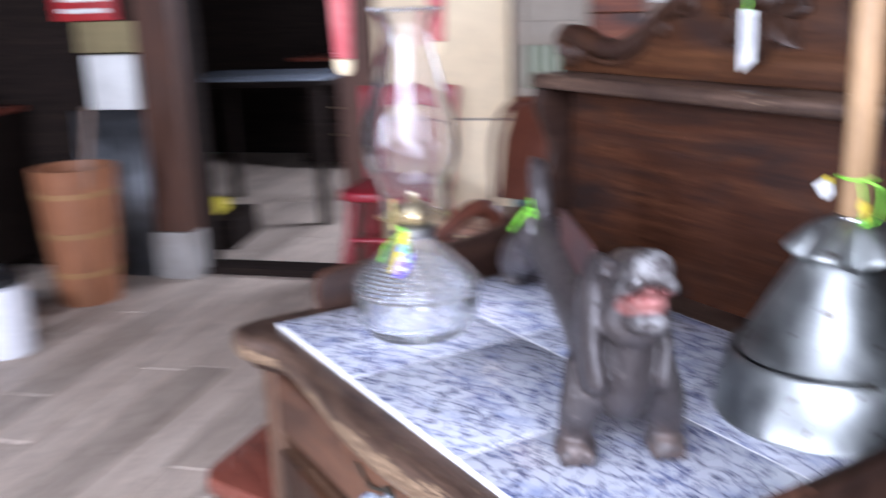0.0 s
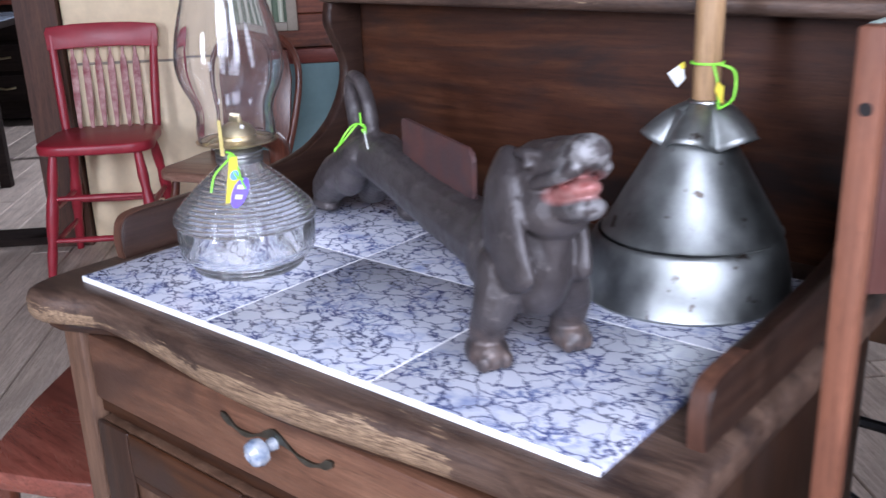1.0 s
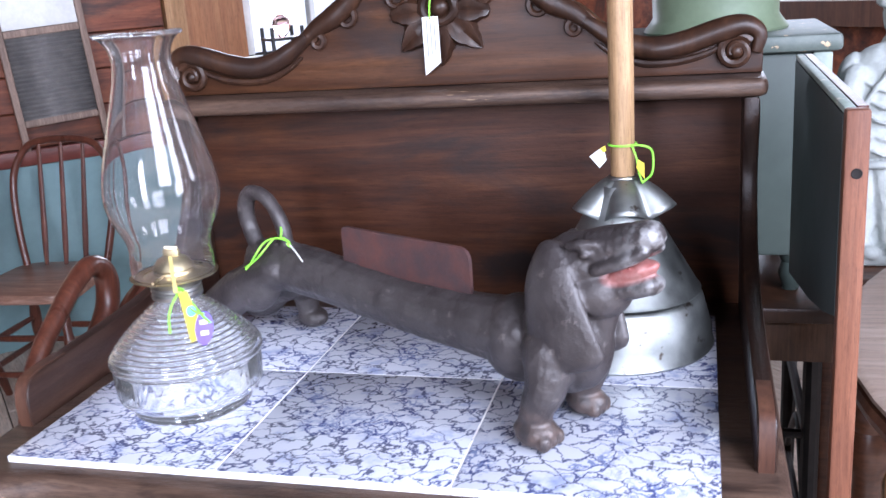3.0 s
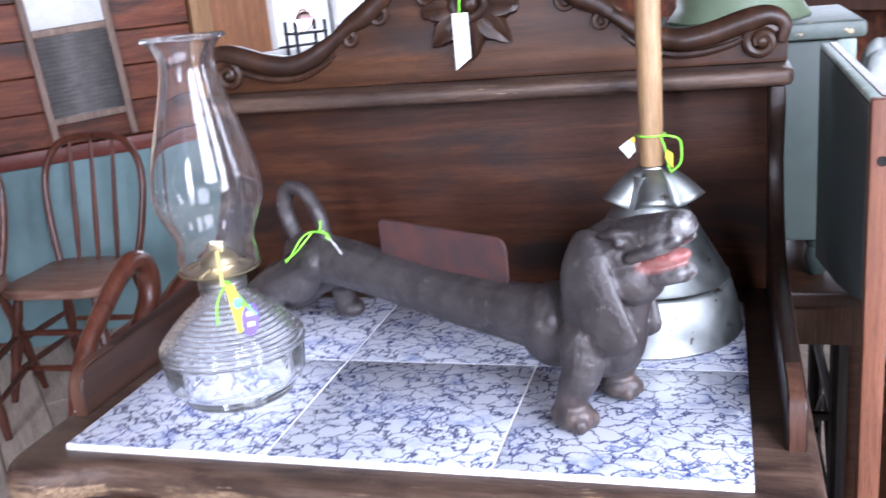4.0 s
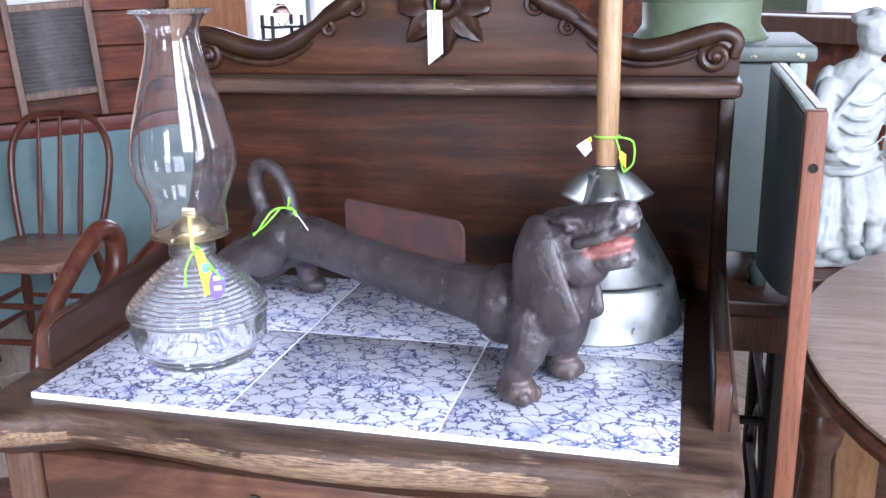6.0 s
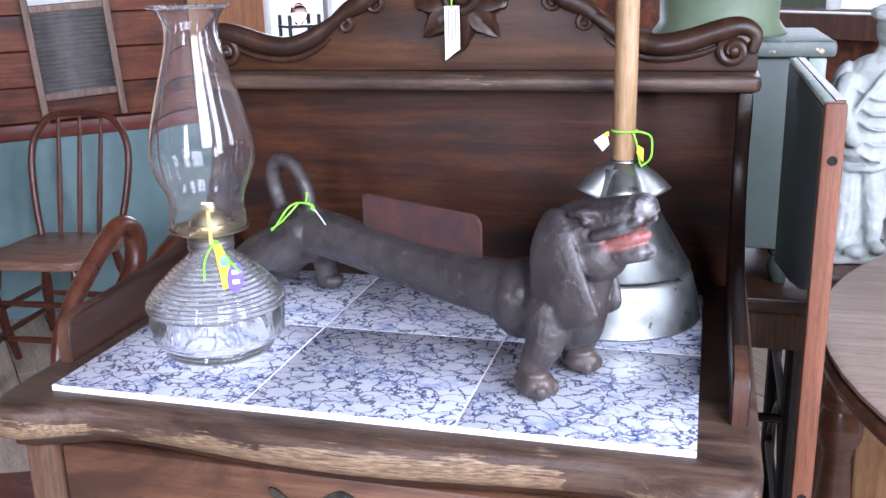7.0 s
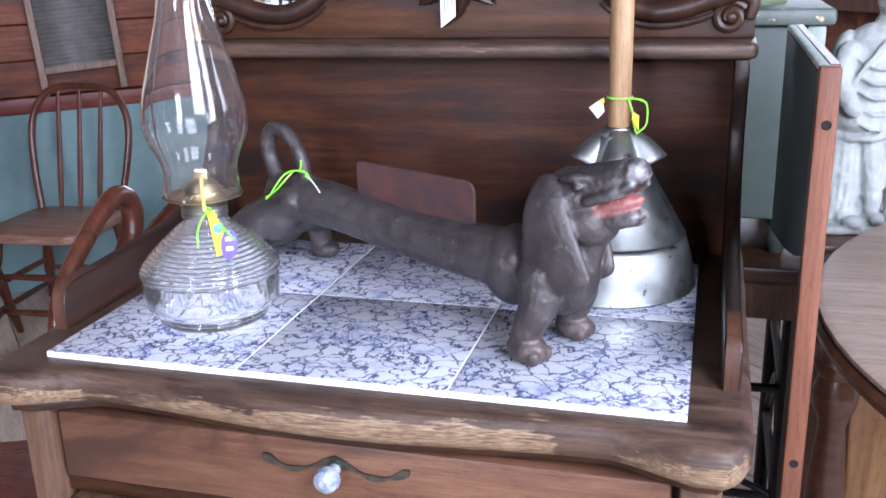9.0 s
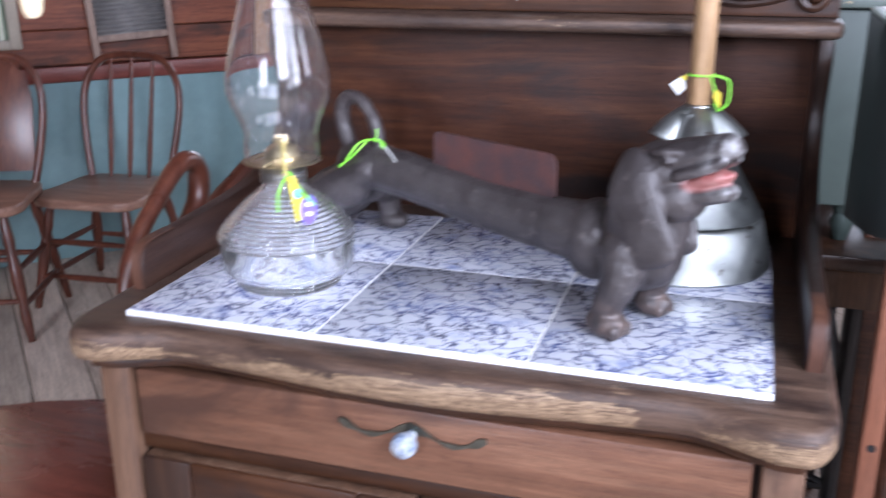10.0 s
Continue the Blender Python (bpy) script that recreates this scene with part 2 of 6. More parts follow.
def iron_dog():
    """Dark painted cast iron, rusty at the paws, red in the open mouth, pale where the muzzle is rubbed."""
    m = paint("painted_iron", (0.038, 0.031, 0.031), (0.066, 0.057, 0.056), 0.42, 26.0, 0.15, 0.6, 0.9, (0.086, 0.073, 0.069))
    nt = m.node_tree
    bsdf = nt.nodes["Principled BSDF"]
    col = bsdf.inputs["Base Color"].links[0].from_socket
    tc = nt.nodes.new("ShaderNodeTexCoord")

    def blob(centre, radii, soft, tilt=0):
        mp = nt.nodes.new("ShaderNodeMapping")
        mp.vector_type = "TEXTURE"
        mp.inputs["Scale"].default_value = radii
        mp.inputs["Location"].default_value = centre
        mp.inputs["Rotation"].default_value = (0, radians(tilt), 0)
        nt.links.new(tc.outputs["Object"], mp.inputs[0])
        ln = nt.nodes.new("ShaderNodeVectorMath")
        ln.operation = "LENGTH"
        nt.links.new(mp.outputs[0], ln.inputs[0])
        return ramp(nt, ln.outputs["Value"], [(0.5 - soft / 2, (1, 1, 1)), (0.5 + soft / 2, (0, 0, 0))])

    n = noise_fac(nt, tc.outputs["Object"], 90.0, 4)
    rub = mixc(nt, 1.0, blob((0.474, 0.0, 0.172), (0.044, 0.07, 0.075), 0.4), ramp(nt, n, [(0.42, (0, 0, 0)), (0.55, (1, 1, 1))]), "MULTIPLY")
    col = mixc(nt, rub, col, (0.17, 0.165, 0.165))
    red = blob((0.452, 0.002, 0.1545), (0.064, 0.040, 0.0200), 0.2, -22)
    col = mixc(nt, red, col, mixc(nt, ramp(nt, n, [(0.35, (0, 0, 0)), (0.6, (1, 1, 1))]), (0.22, 0.062, 0.055), (0.30, 0.14, 0.125)))
    for c in ((0.384, -0.035, 0.008), (0.384, 0.039, 0.008)):
        paw = mixc(nt, 1.0, blob(c, (0.09, 0.09, 0.05), 0.5), ramp(nt, n, [(0.35, (0, 0, 0)), (0.7, (1, 1, 1))]), "MULTIPLY")
        col = mixc(nt, paw, col, (0.10, 0.068, 0.056))
    nt.links.new(col, bsdf.inputs["Base Color"])
    return m


M = {}
M["top"] = stand_top_wood()
M["stand"] = wood("stand_wood", (0.018, 0.0068, 0.0034), (0.045, 0.0168, 0.0070), (0.092, 0.038, 0.015), 0, 0.42, 0.8, 0.12, 0.8, 0.0, gloss=0.22)
M["stand_up"] = wood("stand_wood_upright", (0.013, 0.0062, 0.004), (0.033, 0.0145, 0.008), (0.072, 0.033, 0.017), 2, 0.36, 0.8, 0.15, 0.6, 0.0)
M["drawer"] = wood("drawer_wood", (0.075, 0.032, 0.017), (0.14, 0.064, 0.036), (0.22, 0.118, 0.070), 0, 0.40, 0.8, 0.1, 0.95, 0.0, 0.5, (0.055, 0.026, 0.017), 0.3)
M["back"] = wood("splashback_wood", (0.017, 0.0065, 0.004), (0.044, 0.0148, 0.0066), (0.100, 0.039, 0.0165), 0, 0.5, 0.7, 0.0, 0.95, 0.0, 0.35, (0.014, 0.009, 0.008), 0.16)
M["gallery"] = wood("gallery_wood", (0.009, 0.0042, 0.003), (0.022, 0.010, 0.0065), (0.055, 0.027, 0.016), 1, 0.36, 1.0, 0.1, 0.5, 0.0, 0.5)
M["panel"] = wood("panel_wood", (0.045, 0.022, 0.012), (0.105, 0.055, 0.032), (0.18, 0.105, 0.066), 2, 0.45, 0.8, 0.1, 0.5, 0.0)
M["tile"] = marble_tile()
M["grout"] = paint("grout", (0.90, 0.89, 0.88), (0.84, 0.83, 0.82), 0.6, 40)
M["glass"] = glass("lamp_glass", (0.985, 0.98, 0.985), 0.0, 0.12, 0.006)
M["glass_base"] = glass("pressed_glass", (0.95, 0.955, 0.95), 0.02, 0.03, 0.018)
M["brass"] = metal("brass", (0.66, 0.56, 0.34), 0.3)
M["wick"] = paint("wick_cloth", (0.55, 0.48, 0.33), (0.35, 0.28, 0.18), 0.9, 60)
M["tin"] = metal("tin", (0.47, 0.49, 0.475), 0.46, 26.0, (0.12, 0.10, 0.085), 0.8)
M["tin_dark"] = metal("soldered_tin", (0.5, 0.5, 0.49), 0.38, 40.0)
M["iron"] = iron_dog()
M["rust"] = paint("rusty_plate", (0.060, 0.036, 0.038), (0.115, 0.045, 0.036), 0.5, 40, 0.2, 0.6, 0.5)
M["broom"] = wood("handle_wood", (0.26, 0.15, 0.07), (0.36, 0.22, 0.11), (0.44, 0.29, 0.16), 2, 0.42, 1.2, 0.0, 0.12, 0.1)
M["string"] = paint("neon_string", (0.22, 0.75, 0.03), (0.35, 0.85, 0.08), 0.6, 80)
M["paper"] = paint("tag_paper", (0.80, 0.80, 0.78), (0.68, 0.68, 0.66), 0.7, 30)
M["yellow"] = paint("yellow_paper", (0.75, 0.60, 0.04), (0.65, 0.52, 0.05), 0.7, 30)
M["purple"] = paint("purple_paper", (0.16, 0.10, 0.55), (0.2, 0.14, 0.6), 0.7, 30)
M["blue_dot"] = paint("blue_paper", (0.12, 0.28, 0.70), (0.16, 0.32, 0.75), 0.7, 30)
M["ink"] = paint("ink", (0.25, 0.26, 0.33), (0.32, 0.33, 0.4), 0.7, 30)
M["floor"] = wood("floor_board", (0.40, 0.315, 0.25), (0.58, 0.475, 0.39), (0.70, 0.60, 0.51), 1, 0.55, 0.7, 0.2, 0.35, 0.05, 0.4, (0.2, 0.155, 0.125))
M["wallboard"] = wood("red_wall_board", (0.050, 0.013, 0.007), (0.150, 0.042, 0.019), (0.27, 0.092, 0.042), 0, 0.45, 0.5, 0.5, 0.8, 0.0, gloss=0.25)
M["rail"] = wood("chair_rail_wood", (0.12, 0.028, 0.022), (0.18, 0.045, 0.032), (0.24, 0.07, 0.05), 0, 0.42, 0.6, 0.1, 0.2, 0.1)
M["blue"] = paint("blue_green_paint", (0.165, 0.265, 0.275), (0.23, 0.335, 0.34), 0.5, 3.0, 0.0, 0.8, 0.1)
M["cream"] = paint("cream_paint", (0.84, 0.69, 0.46), (0.76, 0.60, 0.38), 0.55, 3.5, 0.0, 0.8, 0.1)
# near-black: room's shade put into the colour, against the added fill lamps
M["darkwood"] = wood("shade_darkened_wood", (0.008, 0.005, 0.0045), (0.015, 0.010, 0.008), (0.028, 0.018, 0.013), 0, 0.75, 0.6, 0.25, 0.3, gloss=0.1)
M["postwood"] = wood("post_wood", (0.045, 0.018, 0.011), (0.085, 0.035, 0.02), (0.13, 0.058, 0.032), 2, 0.55, 0.6, 0.1, 0.3)
M["orange"] = wood("orange_board", (0.25, 0.09, 0.035), (0.36, 0.15, 0.06), (0.45, 0.21, 0.09), 2, 0.5, 0.6, 0.1, 0.25, 0.1, 0.2, (0.22, 0.09, 0.04))
M["white"] = paint("white_paint", (0.74, 0.74, 0.72), (0.62, 0.62, 0.6), 0.45, 8)
M["plank_edge"] = wood("bare_red_edge", (0.11, 0.040, 0.021), (0.17, 0.066, 0.036), (0.23, 0.10, 0.058), 2, 0.5, 1.0, 0.0, 0.45, 0.0, 0.3, (0.09, 0.04, 0.028), 0.2)
M["plank_green_shaded"] = paint("shaded_green_paint", (0.045, 0.055, 0.055), (0.06, 0.075, 0.072), 0.5, 6)
M["pale_green"] = paint("pale_green_paint", (0.20, 0.25, 0.215), (0.34, 0.39, 0.345), 0.5, 18, 0, 0.6, 0.2, (0.55, 0.5, 0.42))
M["plank_red"] = wood("red_stained_face", (0.06, 0.018, 0.015), (0.10, 0.034, 0.027), (0.15, 0.058, 0.046), 2, 0.4, 0.7, 0.0, 0.3, 0.15)
M["green_cab"] = paint("grey_green_paint", (0.040, 0.053, 0.047), (0.064, 0.080, 0.070), 0.4, 5, 0, 0.8, 0.1)
M["green_trim"] = paint("chipped_green_paint", (0.055, 0.075, 0.064), (0.13, 0.15, 0.135), 0.5, 22, 0, 0.6, 0.25, (0.45, 0.33, 0.2))
M["pot"] = paint("pale_green_enamel", (0.11, 0.15, 0.095), (0.17, 0.21, 0.135), 0.4, 9, 0, 0.7, 0.1)
M["table"] = wood("table_wood", (0.24, 0.165, 0.125), (0.32, 0.235, 0.185), (0.40, 0.31, 0.25), 0, 0.42, 0.5, 0.0, 0.35, 0.05, 0.1, (0.2, 0.14, 0.11))
M["table_edge"] = wood("table_edge_wood", (0.06, 0.025, 0.015), (0.11, 0.045, 0.025), (0.17, 0.075, 0.04), 0, 0.3, 0.8, 0.0, 0.3, 0.3)
M["honey"] = wood("honey_wood", (0.25, 0.12, 0.045), (0.36, 0.19, 0.08), (0.45, 0.26, 0.12), 2, 0.45, 0.6, 0.1, 0.2, 0.1)
M["chair_brown"] = wood("brown_chair_wood", (0.050, 0.014, 0.008), (0.105, 0.032, 0.018), (0.18, 0.066, 0.038), 2, 0.3, 1.0, 0.15, 0.3, 0.3)
M["seat_worn"] = wood("worn_seat_wood", (0.13, 0.06, 0.04), (0.27, 0.145, 0.10), (0.46, 0.30, 0.23), 0, 0.35, 1.0, 0.1, 0.25, 0.2)
M["red_chair"] = paint("red_paint", (0.27, 0.016, 0.028), (0.36, 0.026, 0.04), 0.35, 9, 0, 0.7, 0.1)
M["red_worn"] = paint("worn_red_paint", (0.22, 0.03, 0.035), (0.5, 0.28, 0.25), 0.45, 30, 0, 0.5, 0.1)
M["mahogany"] = wood("mahogany_wood", (0.105, 0.028, 0.019), (0.185, 0.052, 0.034), (0.28, 0.095, 0.062), 0, 0.25, 0.7, 0.1, 0.2, 0.4)
M["plaster"] = paint("weathered_plaster", (0.42, 0.44, 0.42), (0.24, 0.26, 0.25), 0.75, 16, 0, 0.8, 0.4)
M["hole"] = paint("hole_shade", (0.006, 0.005, 0.005), (0.012, 0.009, 0.008), 0.95, 90)
M["black"] = paint("black_iron", (0.014, 0.014, 0.016), (0.028, 0.028, 0.03), 0.45, 20, 0.3)
M["zinc"] = metal("zinc", (0.27, 0.28, 0.30), 0.45, 20.0)
M["ridged"] = paint("dull_zinc", (0.16, 0.152, 0.148), (0.24, 0.225, 0.21), 0.42, 25, 0.35, 0.7, 0.2)
M["washwood"] = wood("weathered_frame_wood", (0.15, 0.10, 0.08), (0.26, 0.18, 0.14), (0.38, 0.28, 0.22), 2, 0.6, 1.0, 0.1, 0.2)
M["porcelain"] = paint("porcelain", (0.42, 0.44, 0.46), (0.14, 0.19, 0.28), 0.12, 90)
M["verdigris"] = metal("old_brass_pull", (0.13, 0.13, 0.11), 0.4, 60.0, (0.28, 0.42, 0.36))
M["stone"] = paint("grey_stone", (0.34, 0.32, 0.30), (0.24, 0.22, 0.2), 0.85, 14, 0, 0.6, 0.5)
M["bucket"] = wood("bucket_stave_wood", (0.24, 0.085, 0.04), (0.34, 0.14, 0.065), (0.42, 0.2, 0.10), 2, 0.5, 0.8, 0.12, 0.15, 0.1)
M["enamel"] = paint("white_enamel", (0.78, 0.78, 0.80), (0.7, 0.7, 0.72), 0.25, 14)
M["cloth_red"] = paint("red_cloth", (0.42, 0.07, 0.08), (0.55, 0.18, 0.17), 0.9, 25)
M["sign_red"] = paint("red_sign_paint", (0.42, 0.02, 0.025), (0.36, 0.02, 0.02), 0.5, 10)
M["card"] = paint("old_cardboard", (0.26, 0.21, 0.10), (0.2, 0.16, 0.08), 0.8, 12)
M["slat"] = paint("pale_slat_paint", (0.45, 0.47, 0.36), (0.55, 0.55, 0.43), 0.5, 14)
M["shutter"] = paint("taupe_paint", (0.26, 0.22, 0.17), (0.32, 0.27, 0.21), 0.55, 10)
M["bulb"] = glass("pink_glass", (0.9, 0.6, 0.6), 0.05)
M["pane"] = glass("window_pane", (1, 1, 1), 0.0, 0.05)
for name_ in ("green_cab", "pot", "plank_green_shaded", "blue"):
    M[name_].node_tree.nodes["Principled BSDF"].inputs["Specular IOR Level"].default_value = 0.2


# ---- mesh helpers ----
def finish(name, bm, mat, parent=None, label="", angle=35):
    me = bpy.data.meshes.new(name)
    bmesh.ops.recalc_face_normals(bm, faces=bm.faces)
    bm.to_mesh(me)
    bm.free()
    for p in me.polygons:
        p.use_smooth = True
    me.set_sharp_from_angle(angle=radians(angle))
    me.materials.append(mat)
    ob = new(name, me)
    if parent:
        ob.parent = parent
    if label:
        tagged(ob, label)
    return ob


def part(name, bm, mat, parent, label="", angle=35):
    return finish(name, bm, mat, parent, label, angle)


def thing(name, m, label, category, group="", kind=""):
    ob = new(name)
    ob.empty_display_size = 0.05
    ob.matrix_world = m
    return tagged(ob, label, category, group, kind)


def box(bm, lo, hi, bevel=0.0, seg=2, m=None):
    ge = bmesh.ops.create_cube(bm, size=1.0)
    mat = Matrix.Translation([(a + b) / 2 for a, b in zip(lo, hi)]) @ Matrix.Diagonal([b - a for a, b in zip(lo, hi)] + [1])
    bmesh.ops.transform(bm, matrix=mat, verts=ge["verts"])
    vs = ge["verts"]
    if bevel:
        es = {e for v in ge["verts"] for e in v.link_edges}
        r = bmesh.ops.bevel(bm, geom=list(es), offset=bevel, segments=seg, affect="EDGES", profile=0.5)
        vs = list({v for f_ in r["faces"] for v in f_.verts} | {v for v in vs if v.is_valid})
    if m is not None:
        bmesh.ops.transform(bm, matrix=m, verts=vs)
    return bm


def one_box(lo, hi, bevel=0.0, seg=2, m=None):
    return box(bmesh.new(), lo, hi, bevel, seg, m)


def lathe(bm, prof, seg=32, centre=(0, 0, 0), wave=None):
    rings = []
    for r, z in prof:
        if r < 1e-5:
            rings.append([bm.verts.new((centre[0], centre[1], centre[2] + z))])
        else:
            ring = []
            for i in range(seg):
                a = 2 * math.pi * i / seg
                rr = r * (wave(a, z) if wave else 1)
                ring.append(bm.verts.new((centre[0] + rr * math.cos(a), centre[1] + rr * math.sin(a), centre[2] + z)))
            rings.append(ring)
    for p, q in zip(rings, rings[1:]):
        if len(p) == 1 and len(q) == 1:
            continue
        for i in range(seg):
            j = (i + 1) % seg
            if len(p) == 1:
                bm.faces.new((p[0], q[i], q[j]))
            elif len(q) == 1:
                bm.faces.new((p[i], p[j], q[0]))
            else:
                bm.faces.new((p[i], p[j], q[j], q[i]))
    return bm


def spline(pts, n=6, closed=False):
    """Points on a smooth line through the given ones."""
    P = [Vector(p) for p in pts]
    out = []
    k = len(P)
    for i in range(k if closed else k - 1):
        if closed:
            a, b, c, d = P[i - 1], P[i], P[(i + 1) % k], P[(i + 2) % k]
        else:
            a, b, c, d = P[max(i - 1, 0)], P[i], P[i + 1], P[min(i + 2, k - 1)]
        for j in range(n):
            t = j / n
            out.append(0.5 * ((2 * b) + (c - a) * t + (2 * a - 5 * b + 4 * c - d) * t * t + (3 * b - a - 3 * c + d) * t ** 3))
    if not closed:
        out.append(P[-1])
    return out


def tube(bm, pts, radius, seg=10, closed=False, flat=1.0):
    """A round bar along points; radius is a number or a list along the bar."""
    P = [Vector(p) for p in pts]
    n = len(P)
    R = radius if isinstance(radius, (list, tuple)) else [radius] * 2
    up = None
    rings = []
    for i in range(n):
        if closed:
            d = P[(i + 1) % n] - P[i - 1]
        else:
            d = P[min(i + 1, n - 1)] - P[max(i - 1, 0)]
        d.normalize()
        if up is None:
            up = d.orthogonal().normalized()
        up = (up - d * up.dot(d)).normalized()
        side = d.cross(up)
        s = i / (n - 1) * (len(R) - 1)
        k = min(int(s), len(R) - 2)
        r = R[k] + (R[k + 1] - R[k]) * (s - k)
        rings.append([bm.verts.new(P[i] + up * (r * math.cos(2 * math.pi * j / seg)) + side * (r * flat * math.sin(2 * math.pi * j / seg))) for j in range(seg)])
    for i in range(n if closed else n - 1):
        p, q = rings[i], rings[(i + 1) % n]
        for j in range(seg):
            bm.faces.new((p[j], p[(j + 1) % seg], q[(j + 1) % seg], q[j]))
    if not closed:
        bm.faces.new(rings[0][::-1])
        bm.faces.new(rings[-1])
    return bm


def one_tube(pts, radius, seg=10, closed=False, flat=1.0):
    return tube(bmesh.new(), pts, radius, seg, closed, flat)


def prism(bm, outline, depth, m=Matrix(), bevel=0.0):
    """A plate: an outline in x, y, extruded along z by depth, then placed by m."""
    vs = [bm.verts.new((x, y, 0)) for x, y in outline]
    fc = bm.faces.new(vs)
    r = bmesh.ops.extrude_face_region(bm, geom=[fc])
    top = [g for g in r["geom"] if isinstance(g, bmesh.types.BMVert)]
    bmesh.ops.translate(bm, vec=(0, 0, depth), verts=top)
    allv = vs + top
    if bevel:
        es = [e for e in {e for v in allv for e in v.link_edges} if abs(e.verts[0].co.z - e.verts[1].co.z) < 1e-6]
        r = bmesh.ops.bevel(bm, geom=es, offset=bevel, segments=2, affect="EDGES", profile=0.5)
        allv = list({v for f_ in bm.faces for v in f_.verts}) if len(bm.faces) < 4000 else allv
    bmesh.ops.transform(bm, matrix=m, verts=allv)
    return bm


def ball(bm, centre, radii, m=Matrix(), sub=3):
    ge = bmesh.ops.create_icosphere(bm, subdivisions=sub, radius=1.0)
    bmesh.ops.transform(bm, matrix=Matrix.Translation(centre) @ m @ Matrix.Diagonal((*radii, 1)), verts=ge["verts"])
    return bm


YZ = Matrix(((0, 0, 1, 0), (1, 0, 0, 0), (0, 1, 0, 0), (0, 0, 0, 1)))  # outline x, y -> y, z; depth along x
XZ = Matrix(((1, 0, 0, 0), (0, 0, 1, 0), (0, 1, 0, 0), (0, 0, 0, 1)))  # outline x, y -> x, z; depth along y


# ---- the room ----
WALL = 2.55    # the wall behind the chairs, in the room's own axes
RIGHT = 2.40
FRONT, LEFT, HIGH = -2.3, -3.4, 2.7
FAR = 5.6      # end of the dark room behind the opening


def structure(name, lo, hi, mat, label, cat):
    ob = finish(name, one_box(lo, hi), mat)
    ob.matrix_world = ROOM
    return tagged(ob, label, cat, kind="structure")


ground = structure("ground", (-60, -60, -0.30), (60, 60, -0.12), paint("grass", (0.06, 0.10, 0.03), (0.12, 0.14, 0.06), 0.9, 2.0), "grassy ground outside the shop", "ground")
floor = structure("floor", (LEFT, FRONT, -0.10), (RIGHT, FAR, -0.006), M["darkwood"], "worn grey wooden plank floor", "floor")
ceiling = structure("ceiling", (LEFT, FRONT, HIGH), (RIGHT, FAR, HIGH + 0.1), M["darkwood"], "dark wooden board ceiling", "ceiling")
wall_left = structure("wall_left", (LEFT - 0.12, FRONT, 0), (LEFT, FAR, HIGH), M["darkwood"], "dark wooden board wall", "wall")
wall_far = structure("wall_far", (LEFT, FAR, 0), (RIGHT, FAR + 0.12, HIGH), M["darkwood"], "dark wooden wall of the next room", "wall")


def holed_wall(name, along, at, thick, lo, hi, holes, mat, label):
    """A wall with openings. along 'u' or 'v'; at: its inner face; holes: (from, to, bottom, top)."""
    bm = bmesh.new()

    def blk(a, b, z0, z1):
        if b - a > 1e-3 and z1 - z0 > 1e-3:
            if along == "u":
                box(bm, (a, min(at, at + thick), z0), (b, max(at, at + thick), z1))
            else:
                box(bm, (min(at, at + thick), a, z0), (max(at, at + thick), b, z1))

    x = lo
    for a, b, z0, z1 in sorted(holes):
        blk(x, a, 0, HIGH)
        blk(a, b, 0, z0)
        blk(a, b, z1, HIGH)
        x = b
    blk(x, hi, 0, HIGH)
    ob = finish(name, bm, mat)
    ob.matrix_world = ROOM
    return tagged(ob, label, "wall", kind="structure")


OPENING = (-1.54, -0.84, 0.0, 2.2)
WIN = (1.12, 1.68, 0.90, 1.75)
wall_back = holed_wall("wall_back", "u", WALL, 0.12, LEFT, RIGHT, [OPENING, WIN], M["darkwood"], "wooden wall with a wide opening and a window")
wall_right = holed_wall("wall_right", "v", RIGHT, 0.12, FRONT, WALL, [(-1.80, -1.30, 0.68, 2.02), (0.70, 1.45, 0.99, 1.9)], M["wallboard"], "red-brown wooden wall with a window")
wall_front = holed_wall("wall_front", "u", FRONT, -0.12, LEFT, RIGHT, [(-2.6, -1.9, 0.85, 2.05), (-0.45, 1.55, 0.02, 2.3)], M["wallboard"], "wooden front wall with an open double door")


# unseen wall; its window is added to go with the fill lamp
wall_next = holed_wall("wall_next", "v", 0.6, 0.12, WALL + 0.122, FAR, [(3.75, 4.65, 1.0, 2.0)], M["darkwood"], "dark wooden wall of the next room with an added unseen window")


def backdrop(name, lo, hi):
    m, nt, bsdf = material("daylight_outside")
    em = nt.nodes.new("ShaderNodeEmission")
    vec, raw = coords(nt)
    sep = nt.nodes.new("ShaderNodeSeparateXYZ")
    nt.links.new(raw, sep.inputs[0])
    n = noise_fac(nt, raw, 2.2, 3)
    add = nt.nodes.new("ShaderNodeMath")
    add.operation = "MULTIPLY_ADD"
    add.inputs[1].default_value = 0.8
    nt.links.new(n, add.inputs[0])
    nt.links.new(sep.outputs[2], add.inputs[2])
    col = ramp(nt, add.outputs[0], [(0.0, (0.45, 0.42, 0.34)), (0.55, (0.55, 0.62, 0.45)), (0.8, (0.9, 0.93, 1.0))])
    nt.links.new(col, em.inputs[0])
    em.inputs[1].default_value = 1.6
    nt.links.new(em.outputs[0], nt.nodes["Material Output"].inputs[0])
    ob = finish(name, one_box(lo, hi), m)
    ob.matrix_world = ROOM
    return tagged(ob, "bright daylight distance outside the window", "backdrop", kind="structure")


backdrop("backdrop", (0.6, WALL + 3.0, -0.1), (3.6, WALL + 3.05, 2.6))
backdrop("backdrop", (RIGHT + 3.0, -1.5, -0.1), (RIGHT + 3.05, 3.5, 3.2))


